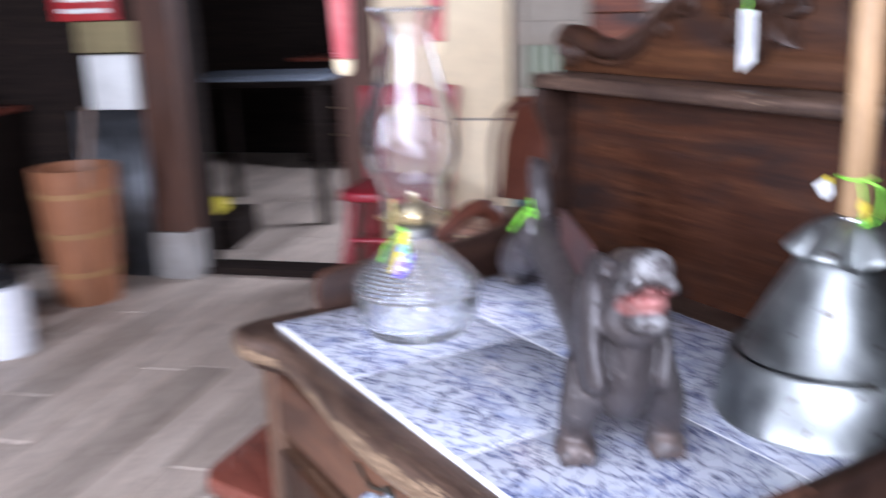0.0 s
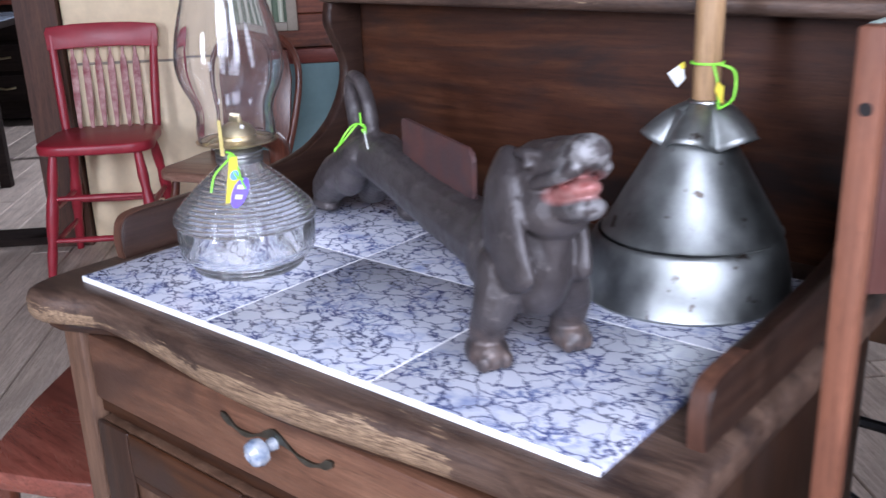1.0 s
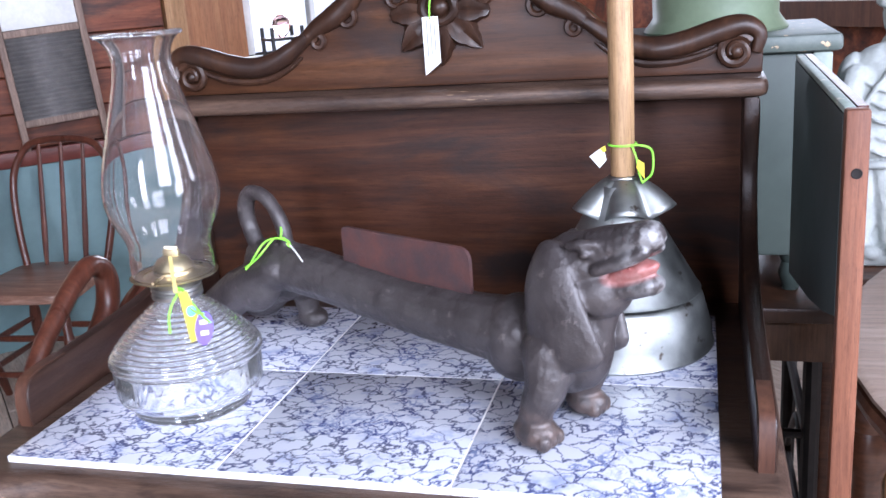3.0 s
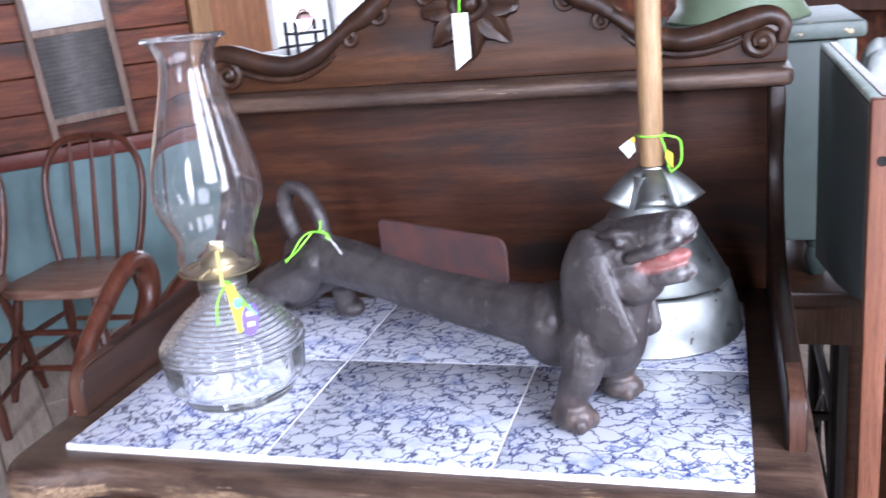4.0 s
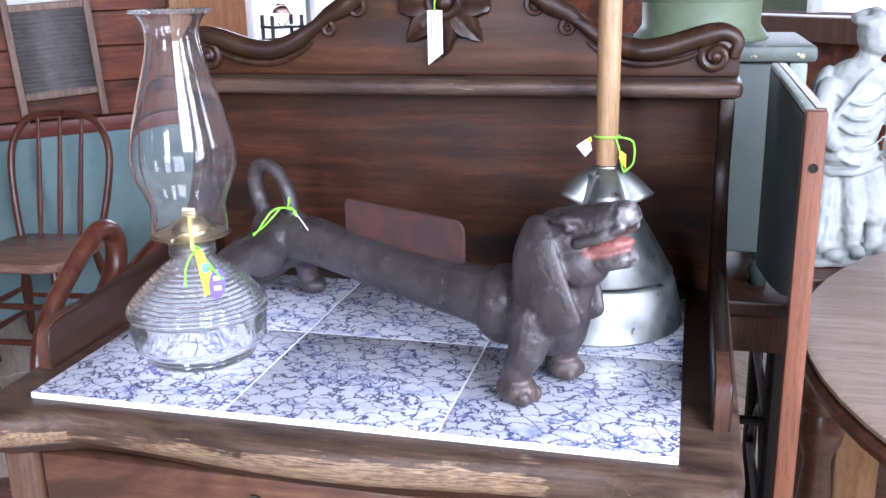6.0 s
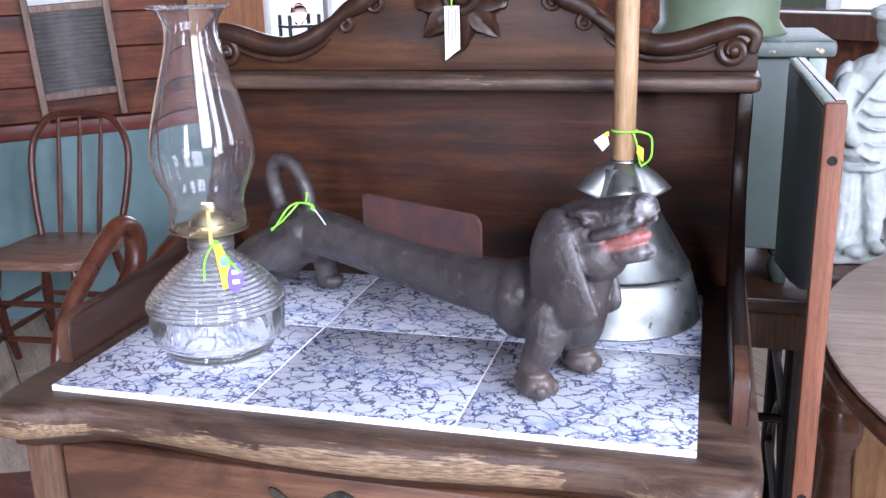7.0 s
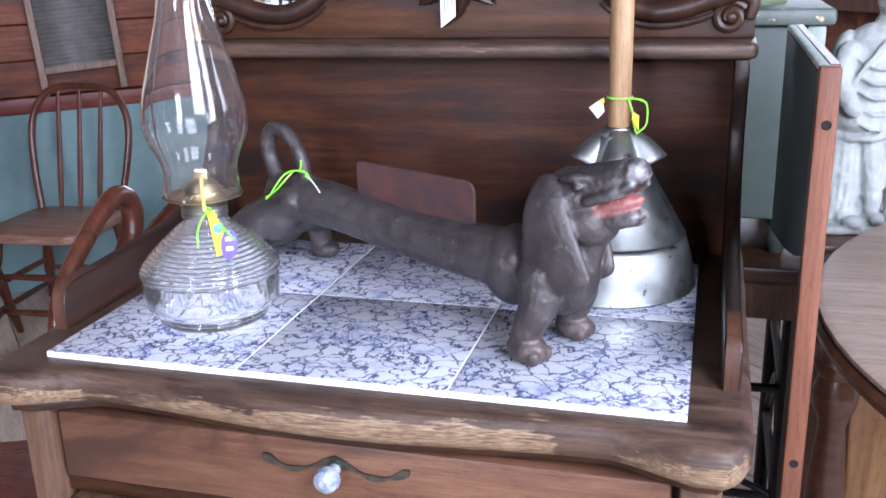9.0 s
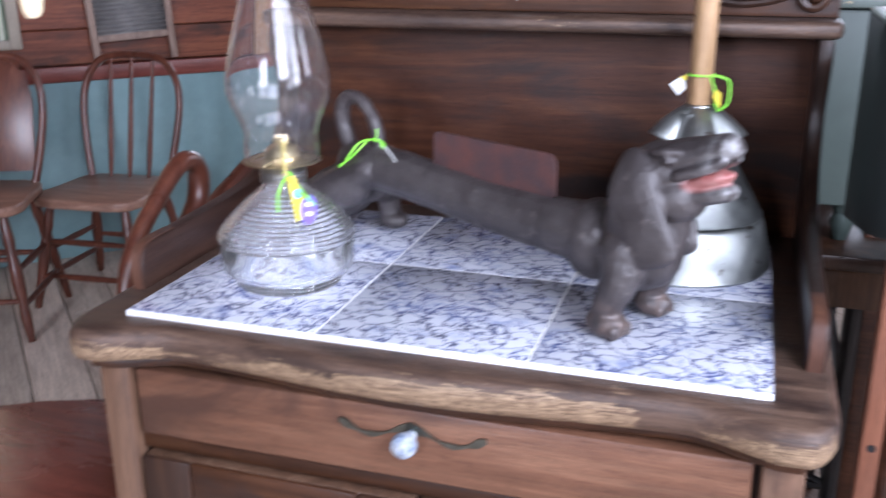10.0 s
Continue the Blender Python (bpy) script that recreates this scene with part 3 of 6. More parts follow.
def window(name, along, at, a, b, z0, z1, label, bars=1):
    w = thing(name, ROOM, label, "window", kind="structure")

    def bar(n, p0, p1, q0, q1, out=0.03, mat=M["white"]):
        if along == "u":
            part(n, one_box((p0, at - out, q0), (p1, at + 0.06, q1), 0.004), mat, w)
        else:
            part(n, one_box((at - out, p0, q0), (at + 0.06, p1, q1), 0.004), mat, w)

    bar("window_frame", a, a + 0.035, z0, z1, 0.0)
    bar("window_frame", b - 0.035, b, z0, z1, 0.0)
    bar("window_frame", a + 0.036, b - 0.036, z1 - 0.04, z1, 0.0)
    bar("window_sill", a - 0.04, b + 0.04, z0 - 0.035, z0 - 0.002, 0.06)
    for i in range(bars):
        x = a + (b - a) * (i + 1) / (bars + 1)
        bar("glazing_bar", x - 0.01, x + 0.01, z0, z1 - 0.041, -0.01)
    if along == "u":
        p = part("pane", one_box((a, at + 0.07, z0), (b, at + 0.074, z1)), M["pane"], w)
    else:
        p = part("pane", one_box((at + 0.07, a, z0), (at + 0.074, b, z1)), M["pane"], w)
    p.visible_shadow = False
    return w


window("window_1", "u", WALL, *WIN, "white painted window with bright daylight behind it")
window("window_2", "v", RIGHT, 0.70, 1.45, 0.99, 1.9, "wooden window high in the red-brown wall")
window("window_3", "v", RIGHT, -1.80, -1.30, 0.68, 2.02, "tall narrow white window in the wooden wall")
sill = structure("trim", (RIGHT - 0.10, 0.5, 0.915), (RIGHT - 0.001, 1.6, 0.985), M["postwood"], "dark wooden window ledge", "trim")

# posts of the opening, cream door, lining
structure("trim", (-1.70, WALL - 0.10, 0.20), (-1.54, WALL - 0.002, 2.5), M["postwood"], "rough brown wooden post beside the opening", "post")
structure("trim", (-1.71, WALL - 0.12, 0.0), (-1.53, WALL - 0.002, 0.20), M["stone"], "pale stone foot under the wooden post", "post")
structure("trim", (-0.86, WALL - 0.07, 0.0), (-0.72, WALL - 0.002, 2.3), M["postwood"], "dark brown door post", "post")
structure("trim", (-1.52, WALL - 0.03, 0.0), (-0.87, WALL + 0.10, 0.03), M["darkwood"], "dark wooden threshold of the opening", "threshold")

cream = thing("door_1", ROOM, "closed cream painted board door", "door", kind="structure")
part("door_panel", one_box((-0.715, WALL - 0.035, 0.66), (-0.20, WALL - 0.002, 2.1), 0.004), M["cream"], cream)
part("door_panel", one_box((-0.715, WALL - 0.035, 0.01), (-0.20, WALL - 0.002, 0.652), 0.004), M["cream"], cream)
part("door_rail", one_box((-0.715, WALL - 0.033, 0.652), (-0.20, WALL - 0.004, 0.661)), M["shutter"], cream)

wains = thing("wainscot", ROOM, "blue-green painted wainscot with a red chair rail", "wainscot", kind="structure")
part("panel", one_box((-0.195, WALL - 0.018, 0.0), (RIGHT - 0.004, WALL - 0.002, 0.620), 0.002), M["blue"], wains)
part("chair_rail", one_box((-0.195, WALL - 0.035, 0.622), (RIGHT - 0.002, WALL - 0.002, 0.675), 0.006), M["rail"], wains)

# ---- washstand ----
TZ = 0.75      # height of the tiles' face
P = 0.205      # tile pitch
stand = thing("washstand", Matrix(), "old dark-stained wooden washstand with a blue marbled tile top", "washstand")


def front_edge(x):
    """The serpentine front of the top."""
    s = (x - 0.3075) / 0.3075
    return max(-0.048, -0.031 - 0.009 * math.cos(math.pi * 1.25 * s) - 0.12 * max(0, abs(s) - 0.82))


def top_outline(grow=0.0):
    pts = []
    n = 40
    for i in range(n + 1):
        x = -0.022 + 0.659 * i / n
        pts.append((x, front_edge(x) - grow))
    for i in range(1, 6):
        a = -math.pi / 2 + math.pi / 2 * i / 5
        pts.append((0.637 + (0.030 + grow) * math.cos(a), 0.0 + (0.05 + grow) * math.sin(a)))
    pts += [(0.667 + grow, 0.2), (0.667 + grow, 0.485), (-0.052 - grow, 0.485), (-0.052 - grow, 0.2)]
    for i in range(5):
        a = math.pi + math.pi / 2 * i / 5
        pts.append((-0.022 + (0.030 + grow) * math.cos(a), 0.0 + (0.05 + grow) * math.sin(a)))
    return pts


top = part("top", prism(bmesh.new(), top_outline(), 0.0355, Matrix.Translation((0, 0, 0.7085)), 0.011), M["top"], stand, "dark wooden top with a worn bare front edge", 50)
part("moulding", prism(bmesh.new(), top_outline(-0.018), 0.012, Matrix.Translation((0, 0, 0.696)), 0.004), M["stand"], stand)
# tiles on their bed
for i in range(3):
    part("tile_bed", one_box((i * P, -0.0004, 0.7427), ((i + 1) * P - (0.0006 if i < 2 else 0.0012), 0.3975, 0.7496), 0.0005), M["grout"], stand, "white grout and tile edge")
    for j in range(2):
        y0, y1 = (j * P, (j + 1) * P) if j == 0 else (P, 0.397)
        part("tile", one_box((i * P + 0.0009, y0 + 0.0009, 0.7432), ((i + 1) * P - 0.0009, y1 - 0.0009, TZ), 0.0005), M["tile"], stand, "white tile with blue marbling")
# body
body = part("body", one_box((-0.028, 0.012, 0.08), (0.643, 0.478, 0.696), 0.003), M["stand_up"], stand)
for x0, x1 in ((-0.030, 0.004), (0.611, 0.645)):
    part("stile", one_box((x0, -0.016, 0.0), (x1, 0.0115, 0.6955), 0.004), M["panel"], stand)
drawer = part("drawer", one_box((0.010, -0.012, 0.618), (0.605, 0.0115, 0.692), 0.004), M["drawer"], stand, "drawer with a porcelain knob")
part("rail", one_box((0.005, -0.004, 0.598), (0.610, 0.0115, 0.614), 0.002), M["stand"], stand)
for x0, x1 in ((0.010, 0.305), (0.310, 0.605)):
    d = part("door", one_box((x0, -0.010, 0.10), (x1, 0.0115, 0.594), 0.003), M["panel"], stand)
    part("stile", one_box((x0, -0.016, 0.10), (x0 + 0.055, -0.0101, 0.594), 0.003), M["stand_up"], d)
    part("stile", one_box((x1 - 0.055, -0.016, 0.10), (x1, -0.0101, 0.594), 0.003), M["stand_up"], d)
    part("rail", one_box((x0 + 0.056, -0.016, 0.545), (x1 - 0.056, -0.0101, 0.594), 0.003), M["stand"], d)
    part("moulding", one_box((x0 + 0.056, -0.0145, 0.535), (x1 - 0.056, -0.0101, 0.5445), 0.002), M["stand"], d)
# pull: a fancy brass backplate and a porcelain knob
bm = bmesh.new()
pl = []
for i in range(41):
    s = -1 + 2 * i / 40
    w_ = 0.0008 + 0.0055 * max(0, 1 - abs(s) * 3.2) + 0.004 * math.exp(-((abs(s) - 0.9) / 0.10) ** 2) + 0.002 * math.exp(-((abs(s) - 0.55) / 0.14) ** 2)
    pl.append((s * 0.072, w_, 0.006 * math.cos(s * 5.5)))
outl = [(x, c + w_) for x, w_, c in pl] + [(x, c - w_) for x, w_, c in reversed(pl)]
prism(bm, outl, -0.0022, Matrix.Translation((0.3055, -0.0122, 0.668)) @ XZ)
plate = part("backplate", bm, M["verdigris"], drawer, "tarnished brass backplate")
bm = lathe(bmesh.new(), [(0.0, 0.0), (0.006, 0.0), (0.005, 0.008), (0.007, 0.011), (0.0115, 0.014), (0.0125, 0.019), (0.0108, 0.024), (0.0065, 0.0265), (0.004, 0.028), (0, 0.027)], 24)
bmesh.ops.transform(bm, matrix=Matrix.Translation((0.3055, -0.0144, 0.667)) @ Matrix.Rotation(radians(90), 4, "X"), verts=bm.verts)
part("knob", bm, M["porcelain"], drawer, "white and blue porcelain knob")


# galleries with their brackets
def gallery(x0):
    pts = spline([(0.066, 0.0, 0), (0.064, 0.022, 0), (0.070, 0.043, 0), (0.088, 0.050, 0), (0.13, 0.051, 0), (0.25, 0.056, 0), (0.33, 0.066, 0), (0.382, 0.092, 0), (0.412, 0.128, 0),
                  (0.422, 0.165, 0), (0.410, 0.195, 0), (0.398, 0.222, 0), (0.402, 0.247, 0)], 4)
    outline = [(p.x, p.y) for p in pts] + [(0.455, 0.247), (0.455, 0.0)]
    bm = prism(bmesh.new(), outline, 0.017, Matrix.Translation((x0, 0, 0.743)) @ YZ, 0.004)
    rail_ = part("gallery", bm, M["gallery"], stand, "curved side rail with a bracket")
    edge = [(p.x, p.y) for p in pts[:17]]
    strip = edge + [(y_ + 0.0022, z_ - 0.0012) for y_, z_ in reversed(edge)]
    strip = [(y_ - 0.0012, z_ + 0.0007) for y_, z_ in strip]
    part("worn_edge", prism(bmesh.new(), strip, 0.0120, Matrix.Translation((x0 + 0.0025, 0, 0.743)) @ YZ), M["postwood"], rail_, "edge worn to bare brown wood")


gallery(-0.040)
gallery(0.640)
part("backboard", one_box((-0.035, 0.4555, 0.743), (0.652, 0.476, 0.990), 0.002), M["back"], stand, "wide dark wooden splashback")
# shelf with rounded front corners
so = []
for cx, s in ((0.655, 1), (-0.040, -1)):
    arc = []
    for i in range(6):
        a = -math.pi / 2 + math.pi / 2 * i / 5
        arc.append((cx + s * (0.012 + 0.010 * math.cos(a)) - s * 0.012, 0.412 + 0.014 * math.sin(a)))
    so.append(arc)
outline = so[0] + [(0.665, 0.49), (-0.050, 0.49)] + so[1][::-1]
part("shelf", prism(bmesh.new(), outline, 0.019, Matrix.Translation((0, 0, 0.9905)), 0.006), M["top"], stand, "narrow shelf above the splashback", 50)
# crest
half = [(0.345, 0.0), (0.345, 0.030), (0.341, 0.050), (0.328, 0.060), (0.305, 0.058), (0.270, 0.046), (0.235, 0.041), (0.205, 0.047), (0.180, 0.062), (0.160, 0.080), (0.140, 0.092),
        (0.118, 0.104), (0.100, 0.126), (0.080, 0.150), (0.050, 0.172), (0.0, 0.180)]
sm = [(p.x, p.y) for p in spline([(x, y, 0) for x, y in half], 4)]
outline = [(0.3075 + 1.025 * x, y) for x, y in sm] + [(0.3075 - 1.025 * x, y) for x, y in reversed(sm[:-1])]
crest = part("crest", prism(bmesh.new(), outline, 0.022, Matrix.Translation((0, 0.452, 1.0097)) @ XZ, 0.003), M["stand"], stand, "carved wooden crest with scrolls and a rosette")
for s in (1, -1):
    X = lambda x: 0.3075 + s * x
    # the long scroll that follows the edge, and the volute at its end
    line = spline([(X(0.338), 0.449, 1.026), (X(0.341), 0.451, 1.045), (X(0.326), 0.451, 1.055), (X(0.300), 0.451, 1.050), (X(0.265), 0.451, 1.039), (X(0.233), 0.451, 1.035), (X(0.205), 0.451, 1.042), (X(0.180), 0.451, 1.056), (X(0.160), 0.447, 1.070)], 5)
    part("scroll", one_tube(line, [0.006, 0.010, 0.0140, 0.0145, 0.0135, 0.012, 0.007], 12, False, 0.9), M["stand_up"], crest)
    part("scroll", one_tube(spline([(X(0.312), 0.4505, 1.040), (X(0.290), 0.450, 1.027), (X(0.255), 0.450, 1.019), (X(0.220), 0.450, 1.020), (X(0.190), 0.450, 1.032), (X(0.172), 0.4505, 1.045)], 5), [0.002, 0.004, 0.0045, 0.004, 0.002], 8), M["stand_up"], crest)
    sp = []
    for i in range(30):
        a = i / 29 * 2 * math.pi * 1.5
        r = 0.0185 - 0.013 * i / 29
        sp.append((X(0.318) + s * r * math.cos(a + 0.6), 0.4505 - 0.004 * i / 29, 1.0275 + r * math.sin(a + 0.6)))
    part("scroll", one_tube(sp, [0.0055, 0.005, 0.0035], 8), M["stand_up"], crest)
    part("scroll", ball(bmesh.new(), (X(0.318), 0.449, 1.0275), (0.008, 0.008, 0.008), sub=2), M["stand_up"], crest)
    line = spline([(X(0.172), 0.448, 1.060), (X(0.150), 0.451, 1.078), (X(0.128), 0.451, 1.090), (X(0.106), 0.451, 1.108), (X(0.090), 0.447, 1.132), (X(0.066), 0.448, 1.155)], 5)
    part("scroll", one_tube(line, [0.006, 0.011, 0.014, 0.0135, 0.012, 0.007], 12, False, 0.9), M["stand_up"], crest)
    for cx, cz, rr in ((0.150, 1.062, 0.011), (0.112, 1.088, 0.015)):
        sp = []
        for i in range(20):
            a = i / 19 * 2 * math.pi * 1.3
            r = rr * (1 - 0.7 * i / 19)
            sp.append((X(cx) + s * r * math.cos(a), 0.449, cz + r * math.sin(a)))
        part("scroll", one_tube(sp, [0.0045, 0.003], 6), M["stand_up"], crest)
# rosette: a boss among leaves
loop = [(0.3075 + 0.019 * math.cos(2 * math.pi * i / 28), 0.446, 1.094 + 0.017 * math.sin(2 * math.pi * i / 28)) for i in range(28)]
part("rosette", one_tube(loop, 0.0062, 10, True), M["stand_up"], crest)
part("boss", ball(bmesh.new(), (0.3075, 0.4485, 1.093), (0.012, 0.009, 0.011)), M["stand_up"], crest)
for ang, ln, wd in ((-90, 0.064, 0.85), (-44, 0.066, 0.9), (-136, 0.066, 0.9), (-4, 0.058, 0.8), (184, 0.058, 0.8), (62, 0.060, 0.9), (118, 0.060, 0.9)):
    d = Vector((math.cos(radians(ang)), 0, math.sin(radians(ang))))
    q = Vector((-d.z, 0, d.x))
    c = Vector((0.3075, 0.4500, 1.091))
    half_ = [(0.014, 0.0), (0.018, 0.010), (0.026, 0.0175), (0.036, 0.0200), (0.044, 0.0170), (0.049, 0.0125), (0.055, 0.0100), (ln, 0.0)]
    outl = [(p.x, p.y * wd) for p in spline([(a, b, 0) for a, b in half_], 3)]
    rings = []
    for a, b in outl:
        lift = math.sin(math.pi * min(1.0, max(0.0, (a - 0.014) / (ln - 0.014)))) ** 0.6
        rings.append([c + d * a + q * (b * k) + Vector((0, -0.0035 - lift * h, 0)) for k, h in ((-1.0, 0.0), (-0.72, 0.0062), (-0.30, 0.0052), (0.0, 0.0026), (0.30, 0.0052), (0.72, 0.0062), (1.0, 0.0))])
    bm = bmesh.new()
    vr = [[bm.verts.new(p) for p in r] for r in rings]
    br = [[bm.verts.new(Vector((p.x, c.y + 0.003, p.z))) for p in (r[0], r[-1])] for r in rings]
    for k in range(len(vr) - 1):
        for m_ in range(6):
            bm.faces.new((vr[k][m_], vr[k][m_ + 1], vr[k + 1][m_ + 1], vr[k + 1][m_]))
        bm.faces.new((br[k][0], vr[k][0], vr[k + 1][0], br[k + 1][0]))
        bm.faces.new((vr[k][-1], br[k][1], br[k + 1][1], vr[k + 1][-1]))
    part("leaf", bm, M["stand_up"], crest, "", 50)
for s in (1, -1):
    curl = []
    for i in range(22):
        a = i / 21 * 2 * math.pi * 1.25
        r = 0.0145 * (1 - 0.65 * i / 21)
        curl.append((0.3075 + s * (0.050 + r * math.cos(a + 2.2)), 0.4475, 1.108 + r * math.sin(a + 2.2)))
    part("scroll", one_tube(curl, [0.0050, 0.0032], 8), M["stand_up"], crest)

# the carving sits on the crest, raised with it
for ob_ in crest.children:
    ob_.matrix_local = Matrix.Translation((0.3075, 0, 0.006)) @ Matrix.Diagonal((1.025, 1, 1, 1)) @ Matrix.Translation((-0.3075, 0, 0))

# ---- oil lamp ----
oil = thing("oil_lamp", Matrix.Translation((0.118, 0.125, 0.7505)), "clear pressed-glass oil lamp with a tall glass chimney", "oil lamp")
outer = [(0.050, 0.0), (0.0560, 0.0008), (0.0580, 0.0040), (0.0570, 0.0060), (0.0600, 0.0075), (0.0605, 0.0100), (0.0595, 0.0115), (0.0640, 0.0135), (0.0675, 0.0165), (0.0690, 0.0200), (0.0690, 0.0212),
         (0.0695, 0.0225), (0.0700, 0.0350), (0.0700, 0.0475), (0.0697, 0.0488), (0.0720, 0.0505), (0.0728, 0.0530), (0.0722, 0.0550)]
RIDGES = 13


def shoulder(u):
    return 0.0720 - 0.0480 * u ** 1.25, 0.0555 + 0.0490 * u


for i in range(RIDGES):
    for du, dr in ((0.0, -0.0009), (0.25, 0.0006), (0.5, 0.0011), (0.75, 0.0006)):
        r, z = shoulder((i + du) / RIDGES)
        outer.append((r + dr, z))
outer += [(0.0232, 0.1065), (0.022, 0.110)]
inner = [(0.0195, 0.110)]
for i in range(13):
    r, z = shoulder(1 - i / 12)
    inner.append((r - 0.0034, z - 0.0012))
inner += [(0.0668, 0.049), (0.0665, 0.024), (0.0635, 0.0185), (0.058, 0.013), (0.054, 0.0085), (0.03, 0.0075), (0.0, 0.0075)]


def flutes(a, z):
    """Upright rounded windows pressed into the drum."""
    if not 0.0215 < z < 0.0485:
        return 1
    return 1 + 0.020 * (min(1.0, 1.9 * abs(math.cos(8 * a))) - 0.7)


bm = lathe(bmesh.new(), [(0.0, 0.004), (0.03, 0.003)] + outer + inner, 96, wave=flutes)
raised = []
g1 = part("reservoir", bm, M["glass_base"], oil, "ribbed pressed-glass oil reservoir", 60)
bm = lathe(bmesh.new(), [(0.0205, 0.119), (0.028, 0.121), (0.0325, 0.1225), (0.0325, 0.124), (0.026, 0.1245), (0.0195, 0.127), (0.0185, 0.1295), (0.0195, 0.1315), (0.0175, 0.135), (0.0165, 0.1365), (0.014, 0.140), (0.008, 0.143), (0.0, 0.1435)], 40)
raised.append(part("burner", bm, M["brass"], oil, "small brass burner"))
raised.append(part("gallery_ring", lathe(bmesh.new(), [(0.0300, 0.1243), (0.0405, 0.1247), (0.0410, 0.1256), (0.0300, 0.1254), (0.0300, 0.1243)], 48), M["brass"], oil, "thin brass ring under the chimney"))
raised.append(part("collar", lathe(bmesh.new(), [(0.0215, 0.1035), (0.0235, 0.1035), (0.024, 0.107), (0.0228, 0.109), (0.024, 0.111), (0.0228, 0.113), (0.024, 0.115), (0.0225, 0.117), (0.020, 0.119)], 40), M["tin_dark"], oil, "silvery screw collar"))
raised.append(part("burner_slot", one_box((-0.008, -0.0024, 0.142), (0.008, 0.0024, 0.149), 0.001), M["brass"], oil))
raised.append(part("wick", one_box((-0.0065, -0.0014, 0.1491), (0.0065, 0.0014, 0.152), 0.0005), M["wick"], oil))
raised.append(part("wick_wheel", one_tube([(0.0, -0.020, 0.128), (0.004, -0.044, 0.129)], 0.0016, 8), M["brass"], oil))
chim = [(0.0385, 0.126), (0.0395, 0.128), (0.0395, 0.140), (0.0385, 0.150), (0.0390, 0.157), (0.0425, 0.168), (0.0485, 0.180), (0.0525, 0.192), (0.0540, 0.204), (0.0530, 0.217), (0.0500, 0.233), (0.0450, 0.252), (0.0395, 0.271),
        (0.0340, 0.290), (0.0295, 0.306), (0.0270, 0.318), (0.0264, 0.326), (0.0275, 0.334), (0.0305, 0.341), (0.0345, 0.346), (0.0385, 0.3485)]
cc = [(p.x, p.y) for p in spline([(r, z, 0) for r, z in chim], 3)]
prof = cc + [(cc[-1][0] - 0.0012, cc[-1][1] + 0.0016)] + [(r - 0.0016, z + 0.0003) for r, z in reversed(cc)]
bm = lathe(bmesh.new(), prof + [prof[0]], 64)
bmesh.ops.remove_doubles(bm, verts=bm.verts, dist=1e-5)
g2 = part("chimney", bm, M["glass"], oil, "tall clear glass chimney with a beaded rim", 60)
bm = bmesh.new()
for i in range(44):
    a = 2 * math.pi * i / 44
    ball(bm, (0.0385 * math.cos(a), 0.0385 * math.sin(a), 0.3500), (0.0021, 0.0021, 0.0021), sub=1)
g3 = part("beaded_rim", bm, M["glass"], oil)
for ob_ in raised:
    ob_.location.z = 0.007
for ob_ in (g2, g3):
    ob_.location.z = 0.009
    ob_.scale = (0.975, 0.975, 0.985)
for g in (g1, g2, g3):
    g.visible_shadow = False

# ---- iron dog boot scraper ----
c0 = 0.318
ang = math.atan2(-0.46, 0.887)
dogm = Matrix.Translation((0.46 * c0, 0.887 * c0, 0.7515)) @ Matrix.Rotation(ang, 4, "Z")
dog = thing("boot_scraper", dogm, "dark cast-iron boot scraper shaped as a long dog", "boot scraper")
bm = bmesh.new()


def limb(pts, radii, n=6, flat=1.0):
    tube(bm, spline(pts, n), radii, 14, False, flat)
    ball(bm, pts[0], (radii[0],) * 3, sub=2)
    ball(bm, pts[-1], (radii[-1],) * 3, sub=2)


limb([(-0.02, 0, 0.088), (0.04, 0, 0.092), (0.12, 0, 0.087), (0.20, 0, 0.081), (0.28, 0, 0.079), (0.345, 0, 0.080)], [0.025, 0.027, 0.026, 0.026, 0.028, 0.033])
ball(bm, (0.338, 0.0, 0.076), (0.034, 0.033, 0.040))
ball(bm, (0.386, 0.002, 0.080), (0.036, 0.031, 0.044))
# haunches: the near leg folded flat behind, the far one standing on its paw
for s, ln in ((-1, 1.0), (1, 0.72)):
    limb([(0.022, s * 0.014, 0.092), (-0.040 * ln, s * 0.022, 0.060), (-0.085 * ln, s * 0.024, 0.034), (-0.118 * ln, s * 0.024, 0.018)], [0.022, 0.025, 0.022, 0.013])
    ball(bm, (-0.010, s * 0.020, 0.068), (0.042, 0.020, 0.026), Matrix.Rotation(radians(-32), 4, "Y"))
ball(bm, (-0.104, -0.025, 0.011), (0.030, 0.015, 0.011))
limb([(0.002, 0.024, 0.070), (-0.012, 0.042, 0.045), (-0.013, 0.049, 0.016)], [0.022, 0.015, 0.013])
ball(bm, (-0.009, 0.050, 0.012), (0.021, 0.016, 0.012))
# ring of the tail
ring = []
for i in range(32):
    a = 2 * math.pi * i / 32
    ring.append((-0.005 + 0.031 * math.cos(a) - 0.010 * math.sin(a), -0.004, 0.134 + 0.037 * math.sin(a)))
tube(bm, ring, 0.0078, 12, True, 1.25)
limb([(-0.030, -0.003, 0.100), (0.006, -0.003, 0.108), (0.040, -0.002, 0.112)], [0.012, 0.015, 0.010])
